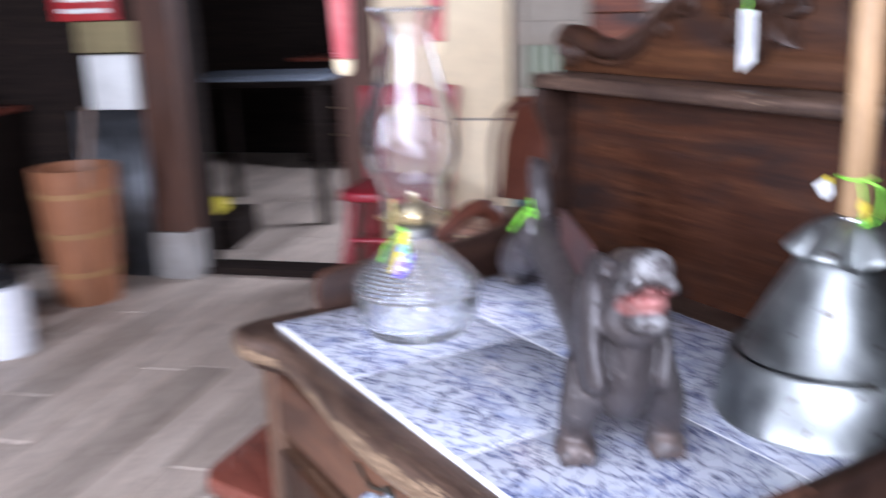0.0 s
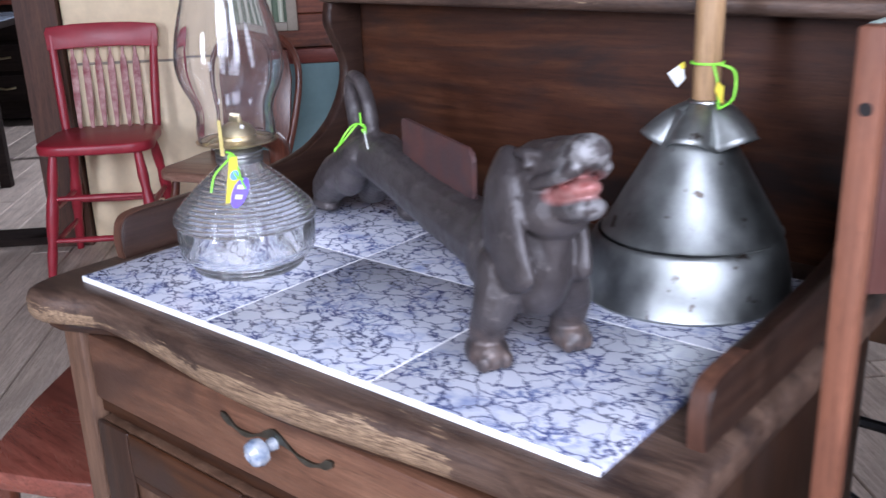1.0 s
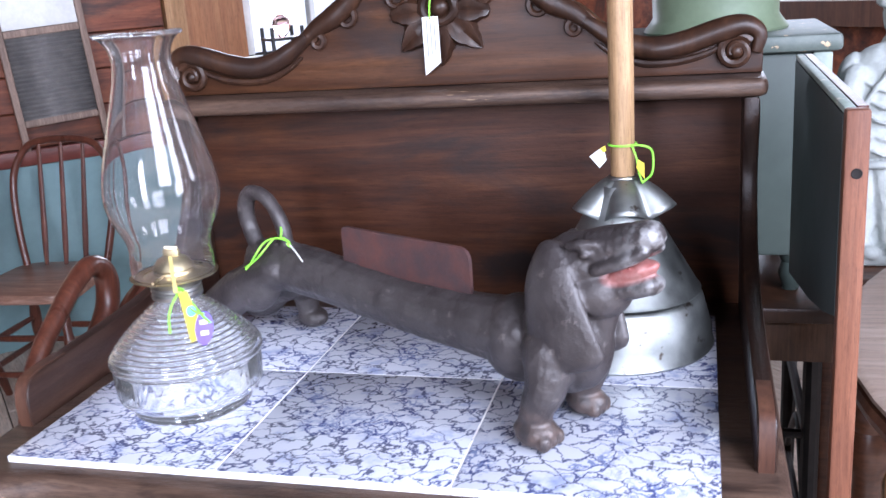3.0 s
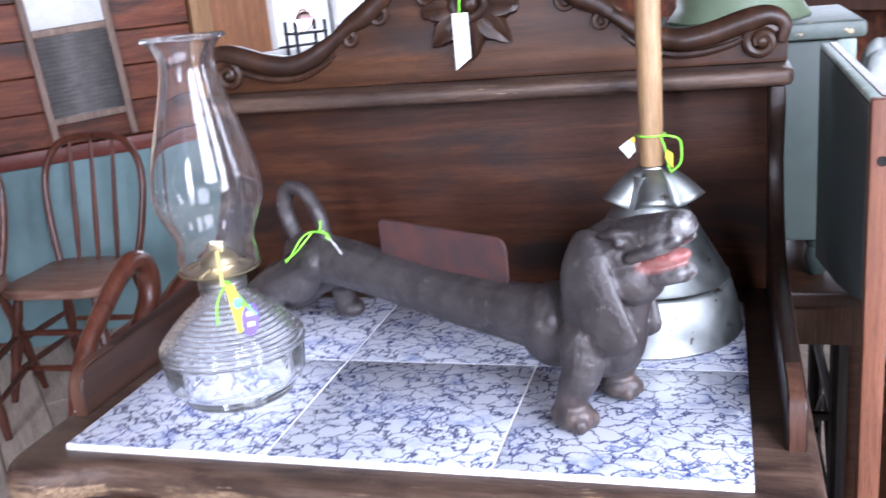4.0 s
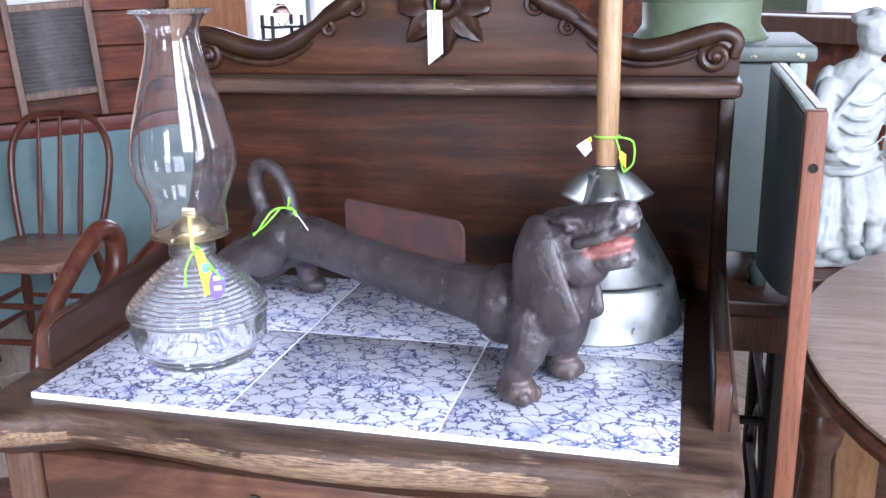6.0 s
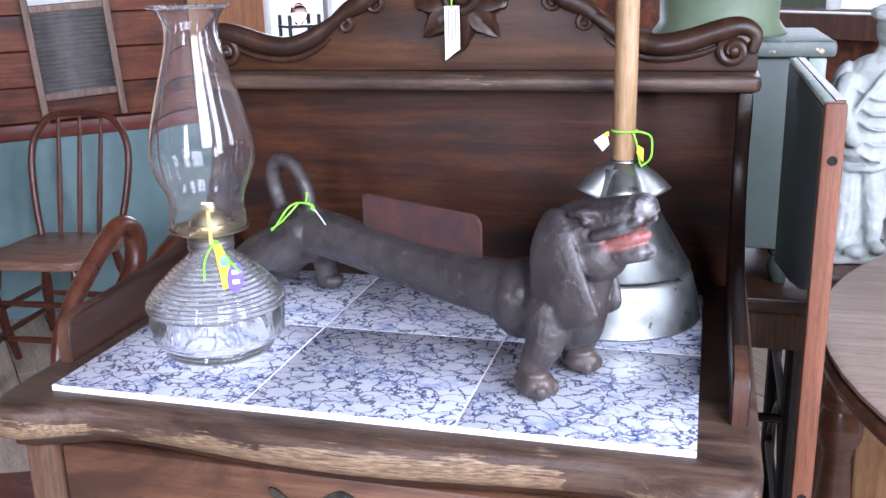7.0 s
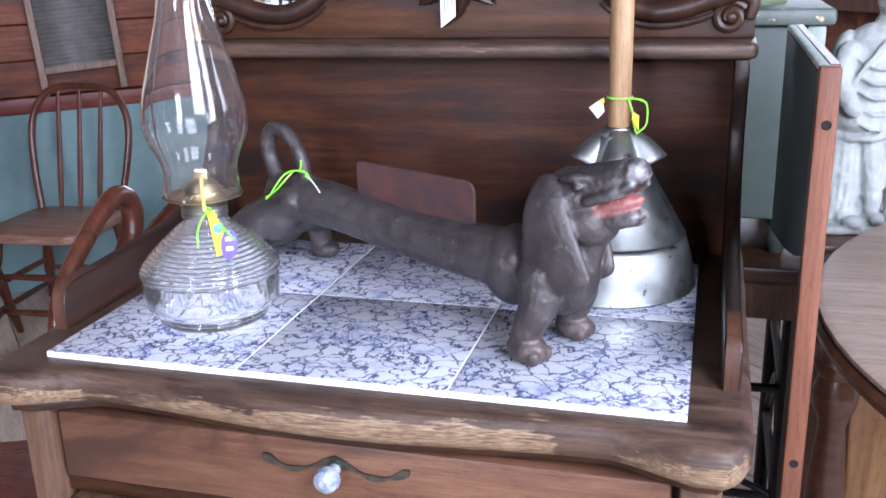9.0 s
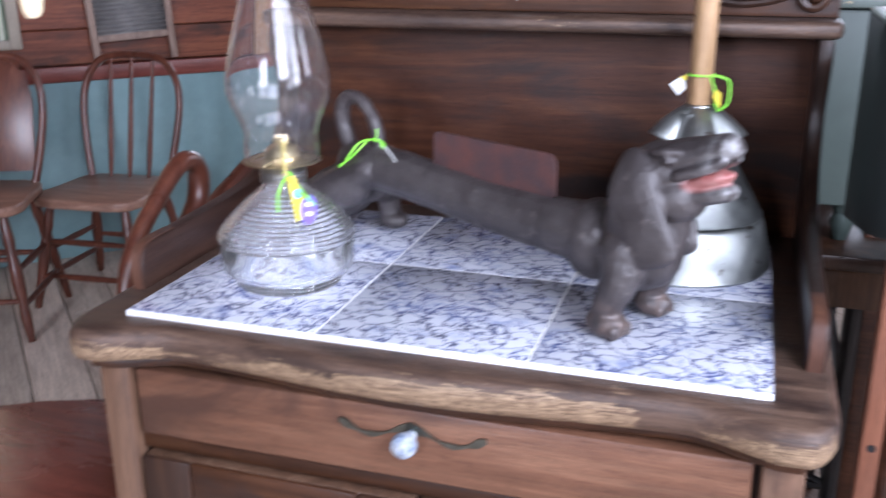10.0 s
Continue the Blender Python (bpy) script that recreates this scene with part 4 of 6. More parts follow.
# front legs and paws
limb([(0.386, -0.020, 0.080), (0.388, -0.030, 0.056), (0.381, -0.034, 0.036), (0.376, -0.034, 0.018)], [0.0255, 0.0190, 0.0150, 0.0138])
limb([(0.388, 0.018, 0.080), (0.389, 0.032, 0.054), (0.381, 0.037, 0.034), (0.374, 0.038, 0.018)], [0.025, 0.0185, 0.0150, 0.0135])
ball(bm, (0.379, -0.035, 0.0125), (0.0205, 0.0175, 0.0140))
ball(bm, (0.380, 0.038, 0.0120), (0.0200, 0.0165, 0.0130))
for k in (-0.010, 0.0, 0.010):
    ball(bm, (0.392, -0.035 + k * 0.9, 0.009), (0.0085, 0.0062, 0.0085), sub=2)
    ball(bm, (0.392, 0.038 + k * 0.85, 0.009), (0.008, 0.0058, 0.008), sub=2)
# chest, neck, skull
ball(bm, (0.403, -0.002, 0.090), (0.030, 0.024, 0.046))
limb([(0.414, -0.002, 0.056), (0.422, -0.002, 0.085), (0.424, 0.0, 0.115)], [0.006, 0.010, 0.013])
limb([(0.374, 0, 0.088), (0.392, 0, 0.120), (0.402, 0.001, 0.146)], [0.030, 0.029, 0.027])
ball(bm, (0.404, 0.001, 0.152), (0.036, 0.027, 0.027))
ball(bm, (0.420, 0.001, 0.134), (0.029, 0.027, 0.024))
limb([(0.392, 0.001, 0.163), (0.425, 0.001, 0.172), (0.452, 0.002, 0.181)], [0.015, 0.0145, 0.0120])
# upper muzzle: a flat wedge that rises to the nose
for k in range(9):
    u = k / 8
    ball(bm, (0.415 + 0.050 * u, 0.002, 0.1640 + 0.0195 * u), (0.017 - 0.003 * u, 0.0245 - 0.009 * u, 0.0190 - 0.0055 * u), Matrix.Rotation(radians(-24), 4, "Y"), sub=2)
ball(bm, (0.466, 0.002, 0.1875), (0.0100, 0.0130, 0.0090), sub=2)
for s in (-1, 1):
    # hanging lip, nostril wing, brow and eye
    limb([(0.432, 0.002 + s * 0.0225, 0.1575), (0.450, 0.002 + s * 0.0180, 0.1640), (0.468, 0.002 + s * 0.0115, 0.1735)], [0.0050, 0.0055, 0.0055])
    ball(bm, (0.470, 0.002 + s * 0.0080, 0.1830), (0.0060, 0.0055, 0.0060), sub=2)
    limb([(0.408, 0.001 + s * 0.0225, 0.1745), (0.420, 0.001 + s * 0.0215, 0.1760), (0.431, 0.002 + s * 0.0165, 0.1770)], [0.0035, 0.0050, 0.0035])
    ball(bm, (0.423, 0.001 + s * 0.0235, 0.1690), (0.0050, 0.0040, 0.0040), sub=2)
# lower jaw and tongue
for k in range(9):
    u = k / 8
    ball(bm, (0.416 + 0.051 * u, 0.002, 0.1330 + 0.0120 * u), (0.014 - 0.003 * u, 0.0225 - 0.0095 * u, 0.0125 - 0.0040 * u), Matrix.Rotation(radians(-14), 4, "Y"), sub=2)
ball(bm, (0.448, 0.002, 0.1525), (0.027, 0.0150, 0.0085), Matrix.Rotation(radians(-20), 4, "Y"))
for s in (-1, 1):
    # long ear: a broad smooth flap from the crown down to the chest
    flap = spline([(0.392, s * 0.019, 0.163), (0.393, s * 0.026, 0.145), (0.398, s * 0.029, 0.120), (0.404, s * 0.030, 0.100), (0.410, s * 0.028, 0.084)], 5)
    for k, q in enumerate(flap):
        u = k / (len(flap) - 1)
        wide = 0.014 + 0.0190 * math.sin(min(1.0, u * 1.05) * 2.0)
        if s > 0:
            wide *= 0.72
            q.y -= 0.005
        ball(bm, (q.x - 0.002 + 0.004 * u, q.y, q.z), (wide, 0.0090, 0.014), Matrix.Rotation(radians(-14), 4, "Y"), sub=3)
figure = part("dog_figure", bm, M["iron"], dog)
figure["label"] = "dark grey iron dog with an open red mouth"
rm = figure.modifiers.new("remesh", "REMESH")
rm.mode, rm.voxel_size, rm.use_smooth_shade = "VOXEL", 0.0016, True
sm_ = figure.modifiers.new("smooth", "SMOOTH")
sm_.factor, sm_.iterations = 0.5, 4
lump = bpy.data.textures.new("casting", "CLOUDS")
lump.noise_scale, lump.noise_depth = 0.022, 3
ds = figure.modifiers.new("casting", "DISPLACE")
ds.texture, ds.strength, ds.mid_level, ds.texture_coords = lump, 0.0026, 0.5, "LOCAL"
# scraper plate along the back
outl = [(0.117, 0.095), (0.286, 0.095), (0.286, 0.138)]
for i in range(5):
    a = math.pi / 2 * i / 4
    outl.append((0.274 + 0.012 * math.cos(a), 0.137 + 0.012 * math.sin(a)))
for i in range(4):
    a = math.pi / 2 + math.pi / 2 * i / 3
    outl.append((0.123 + 0.006 * math.cos(a), 0.143 + 0.006 * math.sin(a)))
part("scraper_plate", prism(bmesh.new(), outl, 0.004, Matrix.Translation((0, -0.002, 0)) @ XZ), M["rust"], dog, "rusty red-brown scraper plate")

# ---- tin clothes plunger ----
plunger = thing("laundry_plunger", Matrix.Translation((0.521, 0.330, 0.7505)), "tin cone laundry plunger with a long wooden handle", "plunger")
bm = lathe(bmesh.new(), [(0.089, 0.002), (0.0955, 0.0), (0.097, 0.0025), (0.0955, 0.005), (0.094, 0.020), (0.0865, 0.050), (0.085, 0.053), (0.084, 0.0555), (0.081, 0.057)], 64, (-0.006, -0.012, 0))
part("skirt", bm, M["tin"], plunger, "tin skirt with small rust spots", 50)
bm = lathe(bmesh.new(), [(0.081, 0.0565), (0.082, 0.0585), (0.080, 0.0605), (0.062, 0.092), (0.046, 0.120), (0.030, 0.148), (0.018, 0.168)], 64, (-0.004, -0.008, 0))
part("cone", bm, M["tin"], plunger, "", 50)


bm = bmesh.new()
seg = 100
rings = []
for k in range(10):
    u = k / 9
    ringv = []
    for i in range(seg):
        a = 2 * math.pi * i / seg
        lobe = abs(math.cos(2.5 * a + 0.4)) ** 0.8
        rr = 0.0145 + u * (0.0215 + 0.0180 * lobe)
        ringv.append(bm.verts.new((rr * math.cos(a), rr * math.sin(a) - 0.004 * u, 0.174 - u * (0.040 - 0.013 * lobe) + 0.004 * math.sin(math.pi * u))))
    rings.append(ringv)
for p_, q_ in zip(rings, rings[1:]):
    for i in range(seg):
        bm.faces.new((p_[i], p_[(i + 1) % seg], q_[(i + 1) % seg], q_[i]))
ru = part("ruffle", bm, M["tin"], plunger, "ruffled tin collar", 70)
so_ = ru.modifiers.new("thick", "SOLIDIFY")
so_.thickness = 0.0012
part("ferrule", lathe(bmesh.new(), [(0.013, 0.165), (0.0160, 0.167), (0.0160, 0.173), (0.0150, 0.175), (0.013, 0.176)], 32), M["tin_dark"], plunger)
part("handle", lathe(bmesh.new(), [(0.0, 0.155), (0.0122, 0.155), (0.0126, 0.30), (0.0126, 0.52), (0.0115, 0.54), (0.008, 0.552), (0, 0.555)], 28), M["broom"], plunger, "pale turned wooden handle")


# ---- tags and strings ----
def ribbon(name, outline, m, mat, parent=None, label="", cat="tag", thick=0.0006):
    bm = prism(bmesh.new(), outline, thick)
    if parent:
        ob = part(name, bm, mat, parent)
        ob.matrix_local = m
    else:
        ob = finish(name, bm, mat)
        ob.matrix_world = m
        tagged(ob, label, cat)
    return ob


def disc(rx, ry, n=20):
    return [(rx * math.cos(2 * math.pi * i / n), ry * math.sin(2 * math.pi * i / n)) for i in range(n)]


# on the lamp: green string round the collar, a yellow slip and a purple price disc lying on the shoulder
LF = Matrix.Translation((0.118, 0.125, 0.7790)) @ Matrix.Rotation(radians(30), 4, "Z") @ Matrix.Diagonal((0.86, 0.96, 0.86, 1))
lt = thing("price_tag", LF, "yellow and purple price tag on neon green string", "price tag")
for q in ([(0.004, -0.026, 0.108), (-0.004, -0.033, 0.100), (-0.010, -0.048, 0.090), (-0.011, -0.058, 0.074)], [(0.005, -0.026, 0.109), (0.013, -0.036, 0.099), (0.024, -0.052, 0.086), (0.031, -0.060, 0.080)],
          [(0.004, -0.027, 0.109), (0.009, -0.038, 0.096), (0.018, -0.050, 0.090), (0.026, -0.052, 0.088)], [(-0.002, -0.028, 0.112), (0.0, -0.032, 0.114), (0.006, -0.032, 0.112), (0.008, -0.029, 0.107)]):
    part("string", one_tube(spline(q, 5), 0.0012, 6), M["string"], lt)
part("knot", ball(bmesh.new(), (0.003, -0.0285, 0.107), (0.004, 0.003, 0.004), sub=2), M["string"], lt)
slope = Matrix.Translation((0.003, -0.031, 0.107)) @ Matrix.Rotation(radians(-40), 4, "X") @ XZ
ribbon("slip", [(-0.001, 0.0), (0.008, 0.002), (0.022, -0.050), (0.006, -0.056)], slope, M["yellow"], lt)
d = ribbon("disc", [(x * 0.75 + y * 0.1, y) for x, y in disc(0.0125, 0.0185)], slope @ Matrix.Translation((0.021, -0.043, -0.0016)), M["purple"], lt)
for yy in (-0.008, 0.004):
    ribbon("digit_bar", [(-0.004, yy), (0.004, yy), (0.004, yy + 0.005), (-0.004, yy + 0.005)], Matrix.Translation((0, 0, -0.0008)), M["paper"], d)
ribbon("dot", disc(0.005, 0.006), slope @ Matrix.Translation((0.010, -0.022, -0.0010)), M["blue_dot"], lt)

ribbon("slip", [(-0.001, 0.0), (0.0035, 0.0), (0.003, 0.040), (-0.001, 0.041)], Matrix.Translation((-0.001, -0.043, 0.112)) @ XZ, paint("pale_slip", (0.45, 0.37, 0.12), (0.38, 0.3, 0.1), 0.7, 20), lt)

# on the plunger's handle
ht = thing("price_tag", Matrix.Translation((0.521, 0.330, 0.7505)), "small white tag on neon green string round the handle", "price tag")
ringp = [(0.0138 * math.cos(2 * math.pi * i / 24), 0.0138 * math.sin(2 * math.pi * i / 24), 0.2075) for i in range(24)]
part("string", one_tube(ringp, 0.0011, 6, True), M["string"], ht)
part("string", one_tube(spline([(0.009, -0.0105, 0.2075), (0.019, -0.011, 0.2075), (0.029, -0.010, 0.203), (0.031, -0.010, 0.190), (0.029, -0.012, 0.178), (0.020, -0.018, 0.171)], 5), 0.0011, 6), M["string"], ht)
part("string", one_tube(spline([(0.010, -0.010, 0.207), (0.0145, -0.011, 0.195), (0.0165, -0.012, 0.182), (0.020, -0.017, 0.172)], 5), 0.0010, 6), M["string"], ht)
ribbon("slip", [(-0.002, 0.0), (0.006, -0.012), (0.006, 0.004), (0.0, 0.008)], Matrix.Translation((0.0165, -0.015, 0.186)) @ XZ, M["yellow"], ht)
ribbon("slip", [(0.0, 0.0), (-0.014, -0.010), (-0.004, -0.022), (0.003, -0.014)], Matrix.Translation((-0.018, -0.012, 0.2075)) @ XZ, M["paper"], ht)
ribbon("slip", [(0.001, 0.001), (-0.004, -0.002), (-0.001, -0.006), (0.002, -0.004)], Matrix.Translation((-0.017, -0.0135, 0.2075)) @ XZ, M["yellow"], ht)

# on the dog's tail
dt = thing("string_tie", dogm @ Matrix.Translation((0.016, -0.005, 0.005)), "neon green string tied round the iron tail", "string")
part("string", one_tube(spline([(0.030, -0.014, 0.126), (0.012, -0.017, 0.124), (0.000, -0.020, 0.118), (-0.006, -0.026, 0.108), (-0.012, -0.031, 0.097), (-0.018, -0.034, 0.090)], 5), 0.0011, 6), M["string"], dt)
part("string", one_tube(spline([(0.012, -0.016, 0.123), (0.004, -0.023, 0.112), (-0.006, -0.030, 0.100), (-0.020, -0.033, 0.092)], 5), 0.0010, 6), M["string"], dt)
part("string", one_tube(spline([(0.022, -0.014, 0.124), (0.028, -0.016, 0.132), (0.030, -0.017, 0.139)], 5), 0.0010, 6), M["string"], dt)
part("string", one_tube(spline([(0.022, -0.014, 0.125), (0.034, -0.014, 0.124), (0.041, -0.016, 0.119), (0.038, -0.018, 0.123)], 5), 0.0014, 6), M["string"], dt)
part("cord", one_tube(spline([(0.040, -0.016, 0.121), (0.054, -0.020, 0.116), (0.066, -0.022, 0.108)], 5), 0.0008, 6), M["paper"], dt, "thin white cord")

# on the crest
ct = thing("price_tag", Matrix.Translation((0.299, 0.4360, 1.090)), "long white paper tag with faded handwriting hanging on string", "price tag")
ribbon("slip", [(-0.0095, 0.0), (0.0095, 0.0), (0.0095, -0.052), (-0.0095, -0.066)], XZ, M["paper"], ct, thick=0.0008)
for i, (a, b) in enumerate(((0.003, 0.046), (0.006, 0.042), (0.004, 0.038))):
    ribbon("ink_bar", [(-0.005 + i * 0.0045, -a), (-0.0035 + i * 0.0045, -a), (-0.0035 + i * 0.0045, -b), (-0.005 + i * 0.0045, -b)], Matrix.Translation((0, -0.0006, 0)) @ XZ, M["ink"], ct, thick=0.0004)
part("string", one_tube(spline([(0.0, -0.001, -0.003), (0.001, -0.002, 0.012), (0.004, -0.001, 0.030)], 4), 0.0010, 6), M["string"], ct)


# ---- upright board beside the washstand ----
pb = thing("upright_panel", Matrix.Translation((0.704, 0.132, 0)), "upright wooden panel, green painted with a bare red edge", "panel")
slant = [(0.0165, 0.845), (0.08, 0.825), (0.20, 0.795), (0.425, 0.750), (0.425, 1.010), (0.0165, 1.010)]
slant_tall = slant[:4] + [(0.425, 1.0165), (0.0165, 1.0165)]
part("board", prism(bmesh.new(), slant_tall, 0.0078, Matrix.Translation((0.0097, 0, 0)) @ YZ), M["plank_red"], pb, "reddish stained face")
# side face coloured darker and top edge paler, as the light falls on them
part("painted_face", prism(bmesh.new(), slant, 0.0100, Matrix.Translation((-0.0006, 0, 0)) @ YZ), M["plank_green_shaded"], pb, "green painted face with its shade in the colour")
part("top_edge", one_box((-0.0006, 0.0165, 1.0103), (0.0094, 0.425, 1.0165), 0.0024), M["pale_green"], pb, "chipped green top edge with its light in the colour")
bm = one_box((-0.0006, 0.0, 0.0), (0.0175, 0.016, 1.0160), 0.0025)
part("edge_strip", bm, M["plank_edge"], pb, "bare reddish wooden edge")
# screw holes as flat black discs: the shade inside them is painted
for z in (0.967, 0.643, 0.30):
    bm = lathe(bmesh.new(), [(0.0, 0.0001), (0.0031, 0.0002), (0.0039, 0.0006), (0.0043, 0.0)], 16)
    bmesh.ops.transform(bm, matrix=Matrix.Translation((0.0088, -0.0002, z)) @ Matrix.Rotation(radians(90), 4, "X"), verts=bm.verts)
    part("screw_hole", bm, M["hole"], pb)

# ---- round table ----
tb = thing("round_table", Matrix.Translation((1.342, 0.363, 0)), "round wooden table with a pale worn top", "table")
n = 72
part("tabletop", lathe(bmesh.new(), [(0.0, 0.722), (0.586, 0.722), (0.594, 0.720), (0.5945, 0.716), (0.58, 0.7135), (0.0, 0.7135)], n), M["table"], tb, "pale brown polished top")
part("rim", lathe(bmesh.new(), [(0.578, 0.713), (0.5965, 0.7125), (0.600, 0.706), (0.598, 0.697), (0.588, 0.690), (0.57, 0.689), (0.56, 0.713)], n), M["table_edge"], tb, "darker moulded rim")
for a in (100, 235, 305, 20):
    c = (0.47 * math.cos(radians(a)), 0.47 * math.sin(radians(a)))
    bm = one_box((-0.03, -0.03, 0.0), (0.03, 0.03, 0.689), 0.005, 2, Matrix.Translation((c[0], c[1], 0)) @ Matrix.Rotation(radians(a), 4, "Z"))
    part("leg", bm, M["table_edge"], tb)
prof = [(0.0, 0.0), (0.020, 0.0), (0.024, 0.02), (0.016, 0.05), (0.020, 0.12), (0.026, 0.30), (0.024, 0.44), (0.017, 0.52), (0.020, 0.535), (0.027, 0.55), (0.028, 0.57), (0.022, 0.590), (0.029, 0.602), (0.029, 0.612), (0.022, 0.622), (0.024, 0.688), (0.0, 0.688)]
part("leg", lathe(bmesh.new(), prof, 24, (-0.552, 0.100, 0)), M["table_edge"], tb, "dark turned leg")
part("panel", one_box((-0.525, 0.135, 0.02), (-0.470, 0.153, 0.688), 0.004), M["honey"], tb, "honey-coloured flat support")

# ---- green cabinet, its bench and the pot on it ----
cb = thing("green_cabinet", Matrix.Translation((0.56, 0.80, 0.0)), "grey-green painted cabinet on short turned feet", "cabinet")
part("body", one_box((-0.25, 0.0, 0.695), (0.212, 0.30, 0.995), 0.008), M["green_cab"], cb)
part("top", one_box((-0.262, -0.012, 0.9955), (0.226, 0.312, 1.020), 0.007), M["green_trim"], cb, "chipped green top")
part("corner_block", one_box((0.188, -0.004, 0.955), (0.2135, 0.02, 0.9945), 0.003), M["pale_green"], cb)
for x, y in ((0.17, 0.03), (-0.22, 0.03), (0.17, 0.27), (-0.22, 0.27)):
    part("foot", lathe(bmesh.new(), [(0.0, 0.6355), (0.012, 0.636), (0.014, 0.645), (0.019, 0.662), (0.014, 0.680), (0.018, 0.688), (0.018, 0.6945), (0, 0.6945)], 20, (x, y, 0)), M["green_cab"], cb)
bn = thing("bench", Matrix.Translation((0.56, 0.80, 0.0)), "low wooden bench with dark iron legs", "bench")
part("seat", one_box((-0.29, -0.06, 0.610), (0.30, 0.36, 0.6350), 0.006), M["stand_up"], bn)
part("apron", one_box((-0.28, -0.045, 0.545), (0.29, -0.025, 0.6095), 0.003), M["panel"], bn)
part("apron", one_box((-0.28, 0.325, 0.545), (0.29, 0.345, 0.6095), 0.003), M["honey"], bn)
for x in (-0.27, 0.20):
    for y in (-0.03, 0.33):
        part("leg", one_tube([(x, y, 0.545), (x, y, 0.0)], 0.014, 10), M["black"], bn)
    part("stretcher", one_tube([(x, -0.03, 0.20), (x, 0.33, 0.20)], 0.008, 8), M["black"], bn)
    part("stretcher", one_tube([(x, -0.03, 0.40), (x, 0.33, 0.40)], 0.008, 8), M["black"], bn)
    part("scroll", one_tube(spline([(x, -0.02, 0.22), (x, 0.06, 0.30), (x, 0.15, 0.36), (x, 0.24, 0.30), (x, 0.32, 0.22)], 5), 0.006, 8), M["black"], bn)
part("stretcher", one_tube([(-0.27, -0.03, 0.22), (0.20, -0.03, 0.22)], 0.008, 8), M["black"], bn)
part("stretcher", one_tube([(-0.27, -0.03, 0.42), (0.20, -0.03, 0.42)], 0.008, 8), M["black"], bn)
part("brace", one_tube([(-0.27, -0.03, 0.42), (0.20, -0.03, 0.22)], 0.006, 8), M["black"], bn)

pt = thing("enamel_pot", Matrix.Translation((0.617, 0.95, 1.0202)), "large pale green enamel pot with a flared foot", "pot")
part("body", lathe(bmesh.new(), [(0.0, 0.0), (0.108, 0.0), (0.110, 0.004), (0.100, 0.016), (0.095, 0.024), (0.096, 0.055), (0.096, 0.20), (0.100, 0.25), (0.095, 0.25), (0.090, 0.20), (0.09, 0.03), (0, 0.02)], 48), M["pot"], pt)
part("hoop", lathe(bmesh.new(), [(0.096, 0.060), (0.0985, 0.064), (0.0985, 0.068), (0.096, 0.072)], 48), M["pot"], pt)

# ---- garden statue ----
ped = thing("plinth", Matrix.Translation((0.91, 0.97, 0)), "dark wooden plinth under the statue", "plinth")
part("body", one_box((-0.13, -0.11, 0.0), (0.13, 0.11, 0.625), 0.006), M["table_edge"], ped)
part("cap", one_box((-0.14, -0.12, 0.6255), (0.14, 0.12, 0.645), 0.005), M["table_edge"], ped)
bm = bmesh.new()


def sl(pts, radii, n=5, flat=1.0):
    tube(bm, spline(pts, n), radii, 12, False, flat)
    ball(bm, pts[0], (radii[0],) * 3, sub=2)
    ball(bm, pts[-1], (radii[-1],) * 3, sub=2)


box(bm, (-0.080, -0.06, 0.0), (0.085, 0.06, 0.014), 0.005)
rs = random.Random(11)
for i in range(16):
    ball(bm, (-0.05 + 0.13 * rs.random(), -0.05 + 0.07 * rs.random(), 0.014 + 0.014 * rs.random()), (0.020, 0.018, 0.012 + 0.010 * rs.random()), sub=2)
# mossy stump behind the legs
sl([(-0.040, 0.010, 0.01), (-0.042, 0.008, 0.10), (-0.036, 0.004, 0.18)], [0.044, 0.038, 0.034])
for i in range(15):
    a = math.pi * (0.9 + 1.2 * i / 14)
    x_, y_ = -0.040 + 0.040 * math.cos(a), 0.008 + 0.038 * math.sin(a)
    low = 0.015 + 0.05 * rs.random()
    sl([(x_ - 0.004, y_ - 0.004, low), (x_, y_ - 0.003, low + 0.05), (x_ * 0.9 - 0.004, y_ * 0.9, 0.175)], [0.004, 0.007, 0.005])
# trousered legs and shoes
sl([(0.020, -0.008, 0.175), (0.040, -0.018, 0.105), (0.046, -0.014, 0.085)], [0.034, 0.029, 0.024])
sl([(0.046, -0.014, 0.085), (0.052, -0.010, 0.030)], [0.017, 0.014])
ball(bm, (0.064, -0.030, 0.026), (0.020, 0.030, 0.013), Matrix.Rotation(radians(-25), 4, "Z"))
sl([(-0.004, -0.016, 0.165), (0.002, -0.032, 0.100), (0.006, -0.030, 0.035)], [0.028, 0.020, 0.013])
ball(bm, (0.008, -0.046, 0.028), (0.015, 0.028, 0.012))
# jacket with its hem, sleeves, bundle on the back
ball(bm, (-0.006, 0.0, 0.270), (0.054, 0.043, 0.092))
ball(bm, (0.004, 0.0, 0.338), (0.052, 0.037, 0.030))
ball(bm, (-0.014, -0.002, 0.205), (0.060, 0.046, 0.040))
ball(bm, (-0.048, 0.010, 0.265), (0.032, 0.036, 0.090))
sl([(-0.075, 0.0, 0.180), (-0.040, -0.036, 0.170), (0.006, -0.046, 0.176), (0.040, -0.034, 0.186)], [0.006, 0.0065, 0.0065, 0.005])
sl([(0.044, -0.006, 0.335), (0.062, -0.016, 0.285), (0.064, -0.026, 0.235), (0.052, -0.040, 0.205)], [0.021, 0.020, 0.018, 0.013])
sl([(-0.052, -0.012, 0.318), (-0.066, -0.028, 0.265), (-0.046, -0.044, 0.222)], [0.019, 0.018, 0.014])
